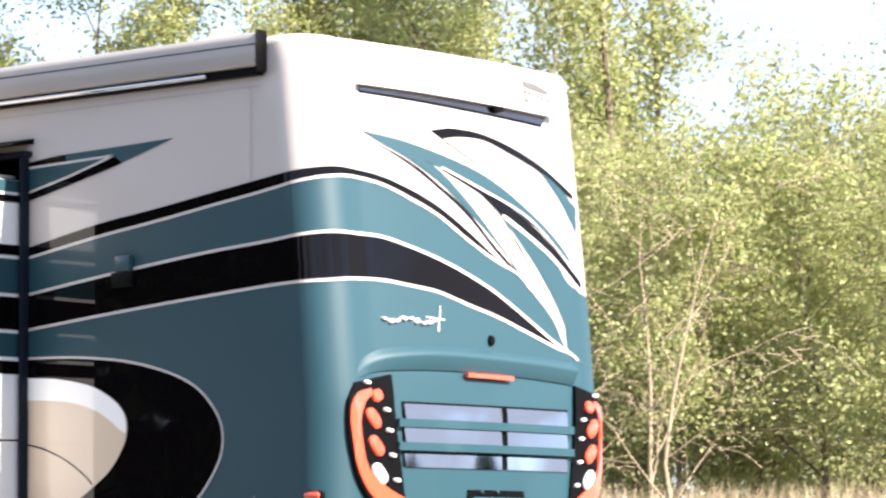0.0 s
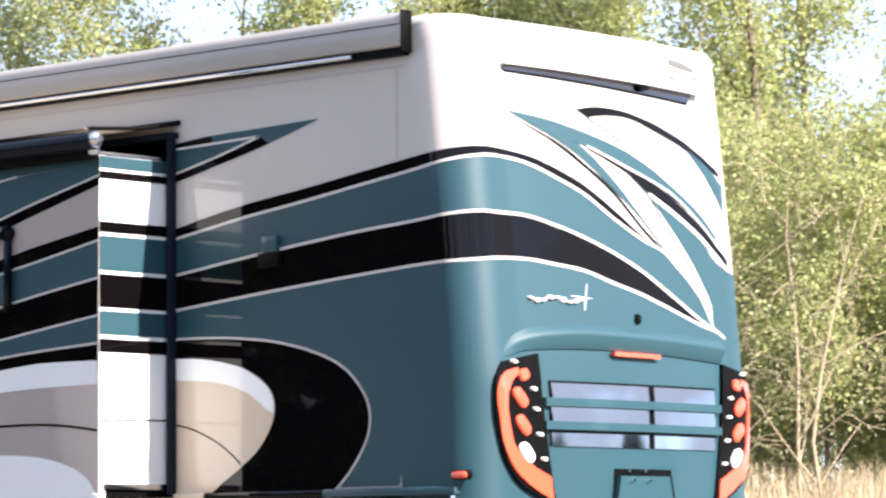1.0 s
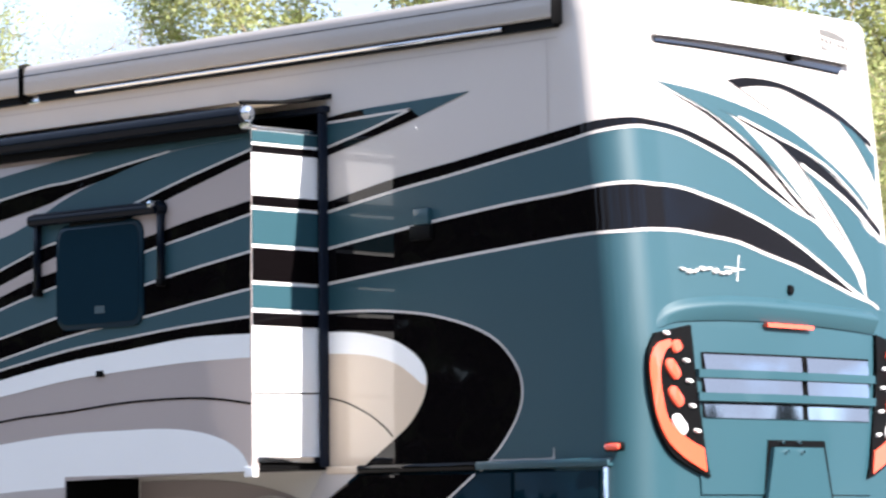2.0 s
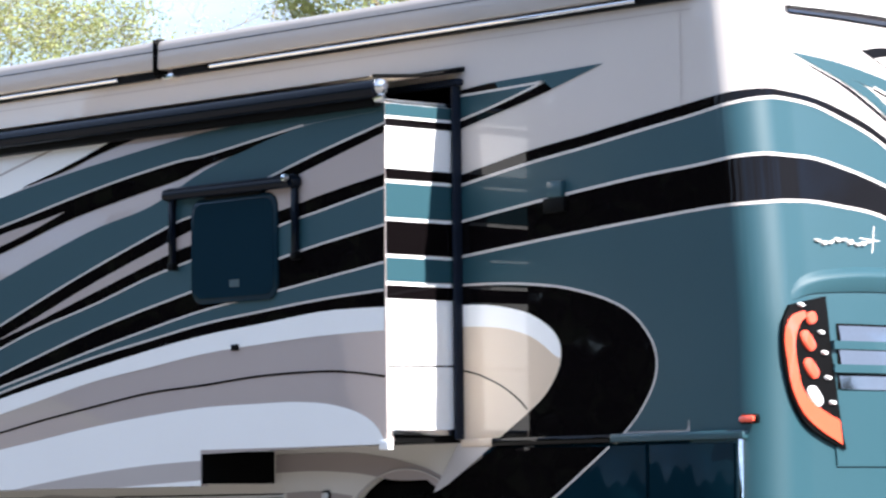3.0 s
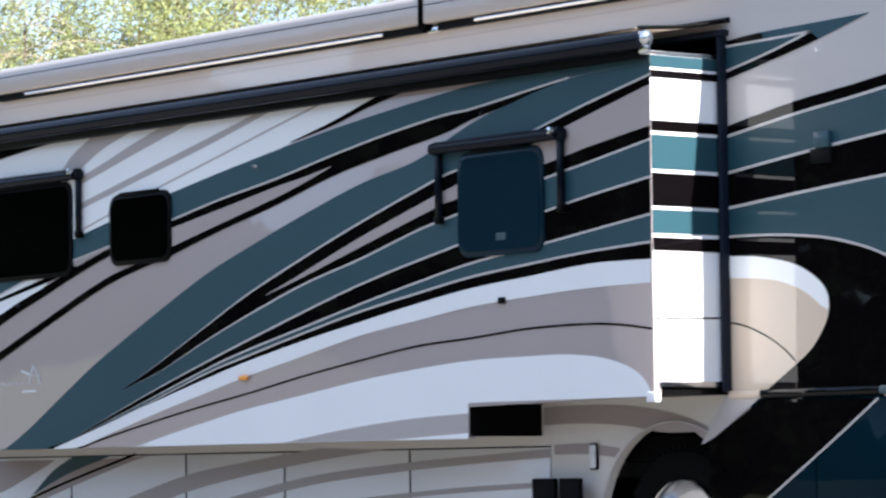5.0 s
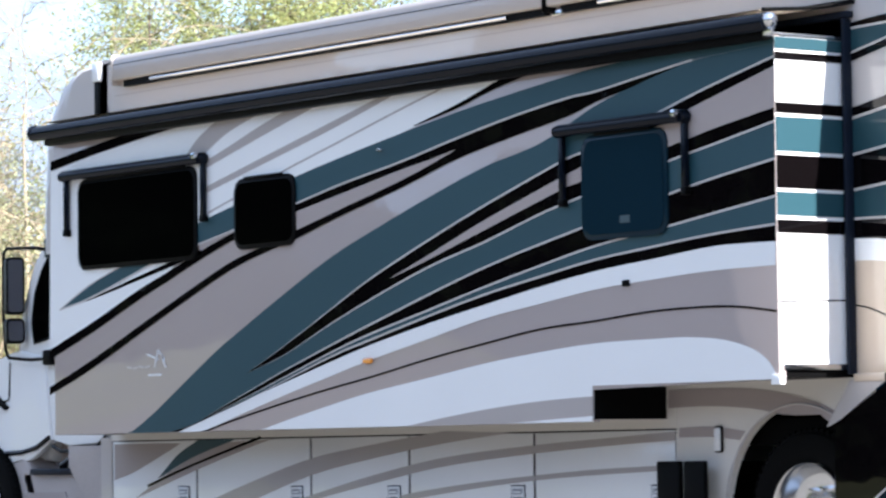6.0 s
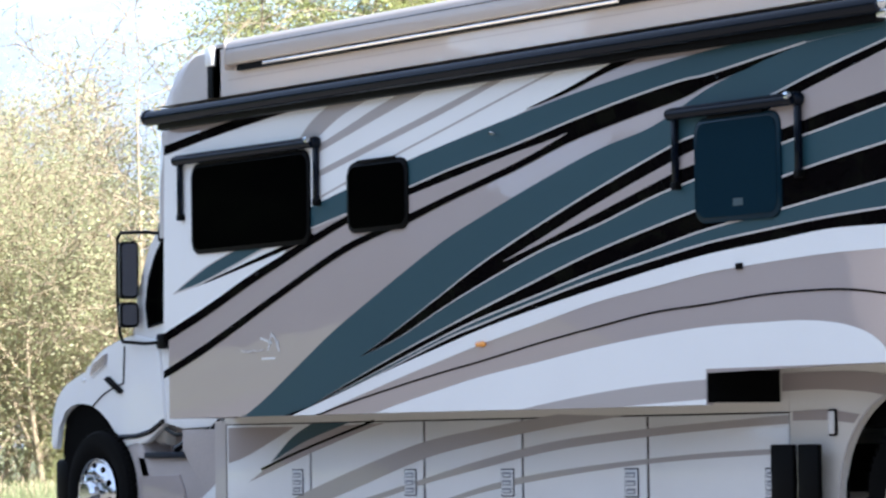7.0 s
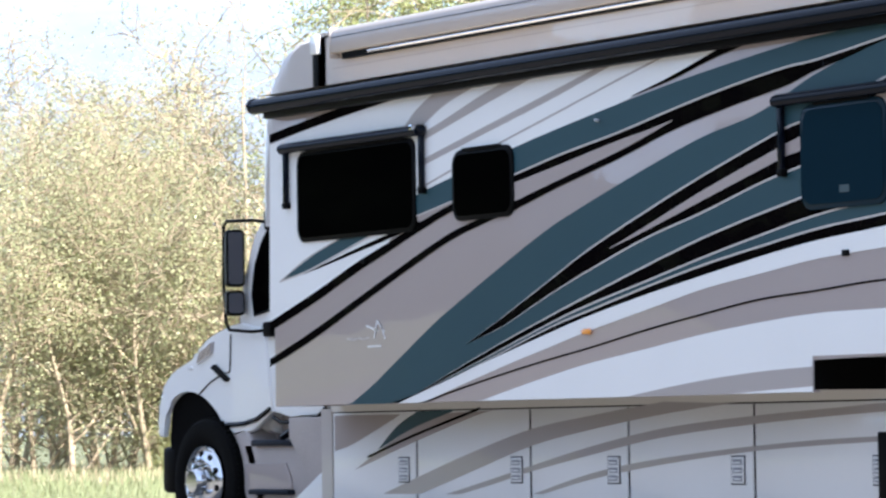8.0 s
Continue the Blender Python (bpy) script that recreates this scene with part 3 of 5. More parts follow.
part("flange_post", box(-10.46, -10.41, -0.10, 0.0, 1.1, 3.42, 0.012), M_SEAL, slide)
part("flange_top", box(-10.45, -2.37, -0.06, 0.0, 3.42, 3.46, 0.01), M_SEAL, slide)
# added near-black block: shade for the gap, hides the panel's sunlit edge
part("gap_shade_block", box(-4.16, -4.106, YD + 0.004, 0.0, 1.115, 1.312), M_DARK, slide)
# bands wrapped round the rear end of the slide-out
def end_face(u, z, off=0.0):
    return Vector((XS + off, u, z))


band("white_end", M_WHITE, slide, end_face, [(YD + 0.004, 3.283), (-0.02, 3.283)], [(YD + 0.004, 1.40), (-0.02, 1.40)], 0.0015, n=3)
edges = [3.283, 3.215, 3.198, 3.154, 2.907, 2.845, 2.824, 2.625, 2.604, 2.412, 2.392, 2.255, 2.232, 2.155]
for z1, z0, mt, nm in ((0, 1, M_TEAL, "teal_band"), (2, 3, M_NAVY, "black_band"), (4, 5, M_NAVY, "black_band"), (6, 7, M_TEAL, "teal_band"), (8, 9, M_NAVY, "black_band"), (10, 11, M_TEAL, "teal_band"), (12, 13, M_NAVY, "black_band")):
    band(nm, mt, slide, end_face, [(YD + 0.004, edges[z1]), (-0.02, edges[z1])], [(YD + 0.004, edges[z0]), (-0.02, edges[z0])], O2, n=3)
line("dark_pinstripe", M_NAVY, slide, end_face, [(YD + 0.006, 1.762), (-0.02, 1.775)], 0.009, O2, n=3)
part("end_rail", box(XS - 0.01, XS + 0.012, YD + 0.03, -0.05, 1.37, 1.405, 0.004), M_ALU, slide)

# painted fields of the long side, lowest layer first
white_top = [(-10.483, 3.071), (-10.006, 3.135), (-9.367, 3.205), (-8.826, 3.258), (-8.450, 3.284), (-8.082, 3.294), (-7.373, 3.292), (-6.696, 3.296), (-6.052, 3.307), (-5.440, 3.301), (-4.916, 3.287)]
white_low = [(-10.513, 1.737), (-9.875, 1.930), (-9.279, 2.127), (-8.854, 2.247), (-8.433, 2.552), (-8.012, 2.663), (-7.281, 2.807), (-6.704, 2.907), (-6.057, 3.009), (-5.442, 3.149), (-4.916, 3.287)]
band("white_field", M_WHITE, slide, SLIDE, white_top, white_low, O1, n=60)
band("black_top_stripe", M_NAVY, slide, SLIDE, [(-10.480, 3.148), (-10.003, 3.207), (-9.365, 3.276), (-8.825, 3.287), (-8.487, 3.291)], [(-10.482, 3.080), (-10.006, 3.140), (-9.367, 3.210), (-8.826, 3.262), (-8.487, 3.287)], O2, n=20)
band("grey_fan", M_GREYLINE, slide, SLIDE, [(-8.621, 3.054), (-8.453, 3.171), (-8.170, 3.293)], [(-8.420, 3.031), (-8.086, 3.174), (-7.667, 3.282)], O2, n=12)
band("grey_fan", M_GREYLINE, slide, SLIDE, [(-8.421, 2.986), (-8.088, 3.074), (-7.655, 3.198), (-7.359, 3.271)], [(-8.423, 2.933), (-8.090, 3.014), (-7.657, 3.119), (-7.031, 3.265)], O2, n=12)
band("grey_fan", M_GREYLINE, slide, SLIDE, [(-8.426, 2.804), (-7.732, 2.955), (-6.832, 3.148), (-6.293, 3.266)], [(-8.427, 2.759), (-7.733, 2.907), (-6.833, 3.098), (-6.115, 3.268)], O2, n=16)
line("grey_pinstripe", M_GREYLINE, slide, SLIDE, [(-8.379, 2.622), (-7.523, 2.832), (-6.702, 3.018), (-6.054, 3.166), (-5.524, 3.281)], 0.014, O2, n=16)
band("black_wedge", M_NAVY, slide, SLIDE, [(-5.900, 3.051), (-5.442, 3.149), (-4.916, 3.287)], [(-5.894, 3.047), (-5.442, 3.120), (-5.089, 3.201), (-4.658, 3.277)], O2, n=12)
teal1_top = [(-10.360, 2.031), (-9.951, 2.184), (-9.550, 2.303), (-9.002, 2.433), (-8.432, 2.576), (-8.012, 2.663), (-7.281, 2.807), (-6.704, 2.907), (-6.057, 3.009), (-5.442, 3.098), (-4.860, 3.168), (-4.310, 3.227)] + [(-4.042, 3.251), (-3.501, 3.279), (-3.185, 3.294), (-2.426, 3.291)]
teal1_low = [(-10.360, 2.031), (-9.872, 2.121), (-9.004, 2.334), (-8.473, 2.420), (-7.995, 2.501), (-7.285, 2.623), (-6.708, 2.727), (-6.060, 2.823), (-5.445, 2.931), (-4.862, 3.023), (-4.310, 3.092)] + [(-4.046, 3.107), (-3.503, 3.172), (-3.135, 3.215), (-2.427, 3.245)]
band("teal_sweep", M_TEAL, slide, SLIDE, teal1_top, teal1_low, O1 + 0.001, n=70)
line("pinstripe", M_LINE, slide, SLIDE, [(-10.360, 2.031), (-9.872, 2.112), (-9.005, 2.325), (-8.474, 2.416), (-7.995, 2.497), (-7.285, 2.623), (-6.708, 2.727), (-6.060, 2.823), (-5.445, 2.931), (-4.862, 3.023), (-4.310, 3.092)] + [(-4.046, 3.107), (-3.503, 3.172), (-3.135, 3.215)], 0.013, O3, n=60)
line("pinstripe", M_GREYLINE, slide, SLIDE, [(-10.360, 2.031), (-9.951, 2.192), (-9.471, 2.320)], 0.010, O2, n=12)
# two dark lines from the front, joining in one wedge
band("black_line", M_NAVY, slide, SLIDE, [(-10.513, 1.737), (-9.875, 1.930), (-9.279, 2.127), (-8.854, 2.247), (-8.438, 2.369), (-7.995, 2.481), (-7.285, 2.615)], [(-10.513, 1.664), (-9.877, 1.854), (-9.281, 2.052), (-8.855, 2.181), (-8.439, 2.308), (-7.996, 2.429), (-7.286, 2.568)], O2, n=30)
band("black_line", M_NAVY, slide, SLIDE, [(-10.515, 1.459), (-9.879, 1.656), (-8.859, 2.009), (-8.109, 2.258), (-7.676, 2.355), (-7.290, 2.435)], [(-10.515, 1.399), (-9.880, 1.592), (-8.860, 1.951), (-8.111, 2.202), (-7.677, 2.307), (-7.291, 2.380)], O2, n=30)
band("black_line", M_NAVY, slide, SLIDE, [(-10.196, 2.059), (-9.792, 2.125), (-9.316, 2.221), (-8.852, 2.309), (-8.437, 2.381)], [(-10.196, 2.050), (-9.792, 2.109), (-9.317, 2.191), (-8.853, 2.272), (-8.438, 2.352)], O2, n=14)
nav_top = [(-7.285, 2.615), (-6.708, 2.719), (-6.060, 2.815), (-5.445, 2.924), (-4.862, 3.016), (-4.310, 3.085)] + [(-4.046, 3.100), (-3.503, 3.166), (-3.265, 3.192)]
nav_low = [(-7.291, 2.380), (-6.713, 2.516), (-6.064, 2.650), (-5.447, 2.796), (-4.863, 2.895), (-4.311, 2.978)] + [(-4.047, 3.041), (-3.719, 3.098), (-3.504, 3.145), (-3.265, 3.189)]
band("black_sweep", M_NAVY, slide, SLIDE, nav_top, nav_low, O2, n=50)
band("taupe_spike", M_TAUPE, slide, SLIDE, [(-7.286, 2.568), (-6.710, 2.662), (-6.061, 2.770), (-5.749, 2.813), (-5.464, 2.860)], [(-7.290, 2.439), (-6.712, 2.562), (-6.063, 2.699), (-5.750, 2.776), (-5.464, 2.856)], O3, n=20)
# the great teal sweep and everything that rides on it
sweep_top = [(-9.451, 1.077), (-9.101, 1.227), (-8.719, 1.422), (-8.269, 1.652), (-7.976, 1.782), (-7.404, 2.024), (-6.853, 2.243), (-6.389, 2.389), (-5.754, 2.573), (-5.153, 2.729), (-4.584, 2.835)] + [(-4.048, 3.020), (-3.504, 3.148), (-3.135, 3.211), (-2.427, 3.245)]
w1 = [(-8.852, 1.068), (-8.500, 1.167), (-7.987, 1.284), (-7.419, 1.417), (-6.872, 1.542), (-6.409, 1.642), (-5.775, 1.758), (-5.174, 1.855), (-4.603, 1.944), (-4.063, 2.015)] + [(-3.528, 2.060), (-3.004, 2.105), (-2.700, 2.109), (-2.441, 2.106)]
band("teal_sweep", M_TEAL, slide, SLIDE, sweep_top, w1, O1, n=80)
L1 = [(-7.875, 1.492), (-7.413, 1.668), (-6.861, 1.893), (-6.396, 2.080), (-5.761, 2.295), (-5.157, 2.484), (-4.367, 2.708)] + [(-4.165, 2.748), (-3.429, 2.936), (-2.984, 3.046), (-2.424, 3.169)]
L2 = [(-7.875, 1.492), (-7.414, 1.605), (-6.864, 1.795), (-6.400, 1.941), (-5.765, 2.121), (-5.163, 2.252), (-4.591, 2.395), (-4.184, 2.475)] + [(-3.304, 2.645), (-2.991, 2.697), (-2.431, 2.795)]
L3 = [(-8.500, 1.167), (-7.914, 1.350), (-7.417, 1.499), (-6.868, 1.653), (-6.405, 1.778), (-5.464, 2.021), (-4.877, 2.153), (-4.187, 2.285)] + [(-3.372, 2.437), (-2.995, 2.501), (-2.435, 2.580)]
L4 = [(-8.500, 1.163), (-7.843, 1.337), (-6.870, 1.603), (-6.407, 1.714), (-5.773, 1.843), (-5.170, 1.967), (-4.599, 2.074), (-4.058, 2.167)] + [(-3.376, 2.248), (-3.000, 2.295), (-2.440, 2.364)]
L5 = [(-8.500, 1.159), (-7.843, 1.317), (-6.871, 1.576), (-6.408, 1.676), (-5.774, 1.806), (-5.172, 1.920), (-4.601, 2.007), (-4.061, 2.084)] + [(-3.526, 2.133), (-3.003, 2.176), (-2.444, 2.205)]
band("black_sweep", M_NAVY, slide, SLIDE, L1, L2, O2, n=60)
band("black_sweep", M_NAVY, slide, SLIDE, L3, L4, O2, n=60)
band("black_sweep", M_NAVY, slide, SLIDE, L5, w1, O2, n=60)
band("taupe_spike", M_TAUPE, slide, SLIDE, [(-6.172, 2.074), (-5.763, 2.199), (-5.159, 2.390), (-4.369, 2.611)] + [(-4.167, 2.663), (-3.246, 2.908), (-2.985, 2.975), (-2.425, 3.113)], [(-6.173, 2.070), (-5.764, 2.169), (-5.161, 2.328), (-4.370, 2.534)] + [(-4.169, 2.572), (-3.197, 2.750), (-2.989, 2.789), (-2.429, 2.875)], O3, n=50)
for L in (L1, L2, L3, L4, L5):
    line("pinstripe", M_LINE, slide, SLIDE, L, 0.0135, O3, n=60, taper=True)
# pale arcs along the foot
t1 = [(-8.576, 1.063), (-8.134, 1.168), (-7.421, 1.331), (-6.874, 1.446), (-6.412, 1.543), (-5.779, 1.658), (-5.176, 1.768), (-4.606, 1.838), (-4.066, 1.902)] + [(-3.530, 1.937), (-3.007, 1.963), (-2.445, 1.970)]
w2 = [(-7.849, 1.069), (-7.426, 1.156), (-6.880, 1.254), (-6.419, 1.329), (-5.787, 1.408), (-5.186, 1.484), (-4.617, 1.539), (-4.078, 1.576)] + [(-3.537, 1.584), (-3.222, 1.584), (-2.915, 1.560), (-2.665, 1.502), (-2.518, 1.423), (-2.452, 1.336)]
band("white_arc", M_WHITE, slide, SLIDE, w1, t1, O1 + 0.001, n=60)
W2 = spline(w2, 60)
cut = max(k for k, p in enumerate(W2) if p[0] < -4.115)
W2a, W2b = W2[:cut + 1] + [np.array((-4.112, W2[cut][1]))], [np.array((-4.112, W2[cut][1]))] + W2[cut + 1:]
for W, foot in ((W2a, 1.102), (W2b, 1.318)):
    band("white_arc", M_WHITE, slide, SLIDE, W, [(min(p[0], XS), foot) for p in W], O1 + 0.001, n=40)
line("dark_pinstripe", M_NAVY, slide, SLIDE, [(-8.576, 1.063), (-8.134, 1.156), (-7.423, 1.280), (-6.877, 1.365), (-6.415, 1.430), (-5.783, 1.529), (-5.182, 1.610), (-4.612, 1.680)] + [(-4.074, 1.711), (-3.534, 1.748), (-3.012, 1.755), (-2.709, 1.739), (-2.442, 1.706)], 0.013, O2, n=60)
band("grey_arc", M_GREYLINE, slide, SLIDE, [(-6.172, 1.078), (-5.797, 1.129), (-5.198, 1.193), (-4.629, 1.235), (-4.112, 1.255)], [(-6.172, 1.074), (-5.799, 1.081), (-5.202, 1.093), (-4.635, 1.116), (-4.112, 1.136)], O2, n=20)

mk = [(-9.03, 1.604)][0]
for k, (dx, dz, ang, ln) in enumerate(((0.0, 0.03, 70, 0.14), (0.07, 0.05, -40, 0.12), (-0.05, 0.04, -15, 0.16), (0.10, 0.0, -60, 0.10), (-0.02, -0.09, 0, 0.18), (-0.12, -0.03, 10, 0.07), (-0.20, -0.03, -10, 0.07), (-0.28, -0.035, 8, 0.07), (-0.36, -0.03, -8, 0.07))):
    c, d = np.array((mk[0] + dx, mk[1] + dz)), np.array((math.cos(radians(ang)), math.sin(radians(ang)))) * ln / 2
    line("mark_ray", M_SILVER if k < 5 else M_LINE, slide, SLIDE, [tuple(c - d), tuple(c + d)], 0.016, O2, n=3)

# windows of the slide-out
def window(x0, x1, z0, z1, glass, label, rim=M_BLACK):
    w = part("window", prism(rounded(x0 - 0.02, x1 + 0.02, z0 - 0.02, z1 + 0.02, 0.09), YD - 0.02, YD + 0.02, 0.008), rim, rv, label)
    part("pane", prism(rounded(x0 + 0.012, x1 - 0.012, z0 + 0.012, z1 - 0.012, 0.075), YD - 0.026, YD - 0.018), glass, w)
    part("drip_rail", box(x0 + 0.12, x1 - 0.12, YD - 0.035, YD - 0.01, z1 + 0.012, z1 + 0.032, 0.006), M_BLACK, w)
    return w


def window_awning(x0, x1, z, z_foot):
    a = tagged(new("window_awning"), "rolled black window awning with two arms")
    a.parent = rv
    part("roller", tube([(x0, YD - 0.055, z), (x1, YD - 0.055, z)], 0.036, 16), M_GLOSSBLACK, a)
    part("cover", box(x0 + 0.02, x1 - 0.02, YD - 0.07, YD - 0.005, z + 0.012, z + 0.042, 0.012), M_GLOSSBLACK, a)
    for x in (x0 + 0.03, x1):
        part("arm", box(x - 0.02, x + 0.02, YD - 0.05, YD - 0.012, z_foot, z, 0.008), M_GLOSSBLACK, a)
        part("foot", box(x - 0.026, x + 0.026, YD - 0.055, YD, z_foot - 0.03, z_foot + 0.02, 0.01), M_BLACK, a)
        part("elbow", lathe([(0.0, -0.03), (0.034, -0.028), (0.044, -0.01), (0.044, 0.03), (0.0, 0.035)], 14, (x, YD - 0.045, z)), M_GLOSSBLACK, a)
    part("end_knob", lathe([(0.0, -0.02), (0.02, -0.015), (0.024, 0.0), (0.02, 0.02), (0, 0.022)], 14, (x1 - 0.01, YD - 0.10, z + 0.02)), M_ALU, a)


window(-10.05, -8.49, 2.33, 2.96, M_GLASS, "large black tinted window")
window(-7.97, -7.27, 2.37, 2.82, M_GLASS, "small black tinted window")
window(-4.15, -3.39, 2.22, 2.82, M_BLUEGLASS, "grey tinted escape window", M_BLUEGLASS)
part("sticker", box(-3.80, -3.71, YD - 0.028, YD - 0.026, 2.29, 2.335), M_STICKER, slide)
window_awning(-10.24, -8.36, 3.015, 2.60)
window_awning(-4.37, -3.19, 2.882, 2.45)
part("marker_lamp", box(-6.475, -6.375, YD - 0.035, YD, 1.518, 1.558, 0.018), M_AMBER, slide, "amber side marker lamp")
part("sensor", box(-3.805, -3.745, YD - 0.02, YD, 1.908, 1.946, 0.006), M_BLACK, slide)
for x, z in ((-9.18, 2.13), (-6.27, 2.92)):
    part("hook", tube([(x, YD, z), (x, YD - 0.03, z), (x + 0.05, YD - 0.03, z - 0.01)], 0.012, 8), M_BLACK if z < 2.5 else M_ALU, slide)

# slide topper: roller, end caps and cloth
topper = tagged(new("slide_awning"), "long rolled black awning over the slide-out")
topper.parent = rv
part("roller", tube([(-10.53, -0.68, 3.356), (-2.36, -0.68, 3.356)], 0.056, 20), M_GLOSSBLACK, topper)
part("valance", box(-10.45, -2.44, -0.66, -0.585, 3.262, 3.345, 0.012), M_BLACK, topper)
part("end_cap", tube([(-2.36, -0.68, 3.362), (-2.345, -0.68, 3.362), (-2.325, -0.68, 3.362), (-2.31, -0.68, 3.362)], [0.046, 0.046, 0.04, 0.02], 20), M_ALU, topper)
part("end_bracket", box(-2.40, -2.33, -0.70, -0.65, 3.27, 3.36, 0.02), M_ALU, topper)
part("end_cap", tube([(-10.53, -0.68, 3.362), (-10.56, -0.68, 3.362), (-10.575, -0.68, 3.362)], [0.062, 0.06, 0.035], 20), M_GLOSSBLACK, topper)
bm = bmesh.new()
vs = [[bm.verts.new((x, y, z + h)) for y, z in ((-0.70, 3.425), (-0.40, 3.445), (-0.20, 3.47), (-0.002, 3.51))] for x in (-10.4, -2.42) for h in (0.0, 0.004)]
for a, b in ((0, 2), (1, 3), (0, 1), (2, 3)):
    for k in range(3):
        bm.faces.new((vs[a][k], vs[a][k + 1], vs[b][k + 1], vs[b][k]))
part("cloth", bm, M_FABRIC, topper)
part("cloth_edge", tube([(-2.41, -0.68, 3.43), (-2.41, -0.4, 3.452), (-2.41, -0.2, 3.477), (-2.41, -0.0, 3.515)], 0.012, 8), M_BLACK, topper)
part("cloth_rail", box(-10.45, -2.36, -0.02, 0.0, 3.50, 3.53, 0.004), M_BLACK, topper)

# roof awnings in their long cases
for x0, x1 in ((-5.13, -0.515), (-10.40, -5.17)):
    aw = tagged(new("roof_awning"), "long grey roof awning case with a black groove")
    aw.parent = rv
    prof = [(0.0, 3.775), (-0.07, 3.775), (-0.082, 3.782), (-0.085, 3.794), (-0.083, 3.925), (-0.076, 3.945), (-0.062, 3.960), (-0.04, 3.967), (0.0, 3.969)]
    bm = bmesh.new()
    A = [bm.verts.new((x0, y, z)) for y, z in prof]
    B = [bm.verts.new((x1, y, z)) for y, z in prof]
    for k in range(len(prof) - 1):
        bm.faces.new((A[k], A[k + 1], B[k + 1], B[k]))
    bm.faces.new(A)
    bm.faces.new(B[::-1])
    part("case", bm, M_CASE, aw, angle=24)
    part("case_line", box(x0 + 0.01, x1 - 0.01, -0.0868, -0.07, 3.893, 3.898), M_SEAL, aw)
    part("groove", box(x0 + 0.1, x1 - 0.02, -0.045, 0.0, 3.728, 3.775), M_BLACK, aw)
    part("groove_rail", tube([(x0 + 0.5, -0.06, 3.752), (x1 - 0.4, -0.06, 3.752)], 0.012, 8), M_ALU, aw)
    for x in (x0, x1):
        part("end_plate", box(x - 0.006, x + 0.006, -0.09, 0.0, 3.74, 3.975, 0.008), M_BLACK if x in (x1, -5.13) else M_CASE, aw)
part("joint_foot", box(-5.12, -5.02, -0.05, 0.0, 3.715, 3.75, 0.006), M_ALU, rv)
# rounded front top of the house, with the white clearance strip
bm = bmesh.new()
prof = [(-10.75, 3.95), (-11.05, 3.93), (-11.3, 3.82), (-11.47, 3.62), (-11.56, 3.35), (-11.60, 2.95), (-11.60, 2.55)]
rowsf = []
for y, ins in ((0.0, 0.05), (0.02, 0.02), (0.06, 0.0), (2.49, 0.0), (2.53, 0.02), (2.55, 0.05)):
    rowsf.append([bm.verts.new((x + ins * 1.5, y, z - ins * 0.6)) for x, z in prof] + [bm.verts.new((-10.6, y, 2.55))] + [bm.verts.new((-10.6, y, 3.95 - ins * 0.6))])
for r, q in zip(rowsf, rowsf[1:]):
    for k in range(len(r)):
        bm.faces.new((r[k], r[(k + 1) % len(r)], q[(k + 1) % len(r)], q[k]))
bm.faces.new(rowsf[0])
bm.faces.new(rowsf[-1][::-1])
part("front_cap", bm, M_PEARL, rv, "rounded cream front cap above the cab", angle=28)
part("cap_joint", box(-10.78, -10.70, -0.012, 0.05, 3.3, 3.93, 0.004), M_BLACK, rv)
part("corner_lamp", box(-10.80, -10.68, -0.03, 0.03, 3.80, 3.955, 0.02), M_CLEAR, rv)

# ----- lower lockers below the slide-out -----
part("under_strip", box(-10.60, -4.022, 0.0, 0.05, 1.055, 1.33), M_IVORY, rv, "cream strip under the slide-out")
lock = rv
xs = [-10.58, -9.41, -7.95, -6.79, -5.43, -4.02]
for x0, x1 in zip(xs, xs[1:]):
    d = part("locker_door", box(x0 + 0.012, x1 - 0.012, 0.0, 0.04, 0.36, 1.046, 0.006), M_WHITE, lock, "cream locker door with a chrome latch")
    # dark strip painted into the gap where bounced light would turn it grey
    part("seam_shade_strip", box(x1 - 0.0115, x1 + 0.0115, 0.008, 0.04, 0.365, 1.04), M_DARK, d)
    lx = x1 - 0.23
    part("latch_gasket", box(lx - 0.008, lx + 0.138, -0.006, 0.002, 0.522, 0.712, 0.003), M_SEAL, d)
    part("latch_plate", box(lx, lx + 0.13, -0.010, 0.002, 0.53, 0.704, 0.004), M_SILVER, d)
    for zz in (0.545, 0.598, 0.651):
        part("latch_slot", box(lx + 0.018, lx + 0.112, -0.013, -0.004, zz, zz + 0.036, 0.003), M_SLOT, d)
        part("latch_tongue", box(lx + 0.03, lx + 0.10, -0.016, -0.004, zz + 0.008, zz + 0.022, 0.003), M_SILVER, d)
part("door_post", box(-10.74, -10.585, 0.0, 0.06, 0.36, 1.08), M_PEARL, lock)
# near-black sheet carries the shade of the door gaps in its colour
part("locker_backing", box(-10.56, -3.55, 0.042, 0.06, 0.36, 1.05), M_DARK, lock)
LOCK = side(0.0)
band("grey_arc", M_GREYLINE, lock, LOCK, [(-9.862, 0.439), (-9.395, 0.563), (-8.716, 0.733), (-7.934, 0.902), (-7.231, 0.987), (-6.385, 1.072)], [(-9.359, 0.440), (-8.719, 0.596), (-7.937, 0.783), (-7.234, 0.890), (-6.388, 0.989), (-5.656, 1.051)], 0.003, n=30)
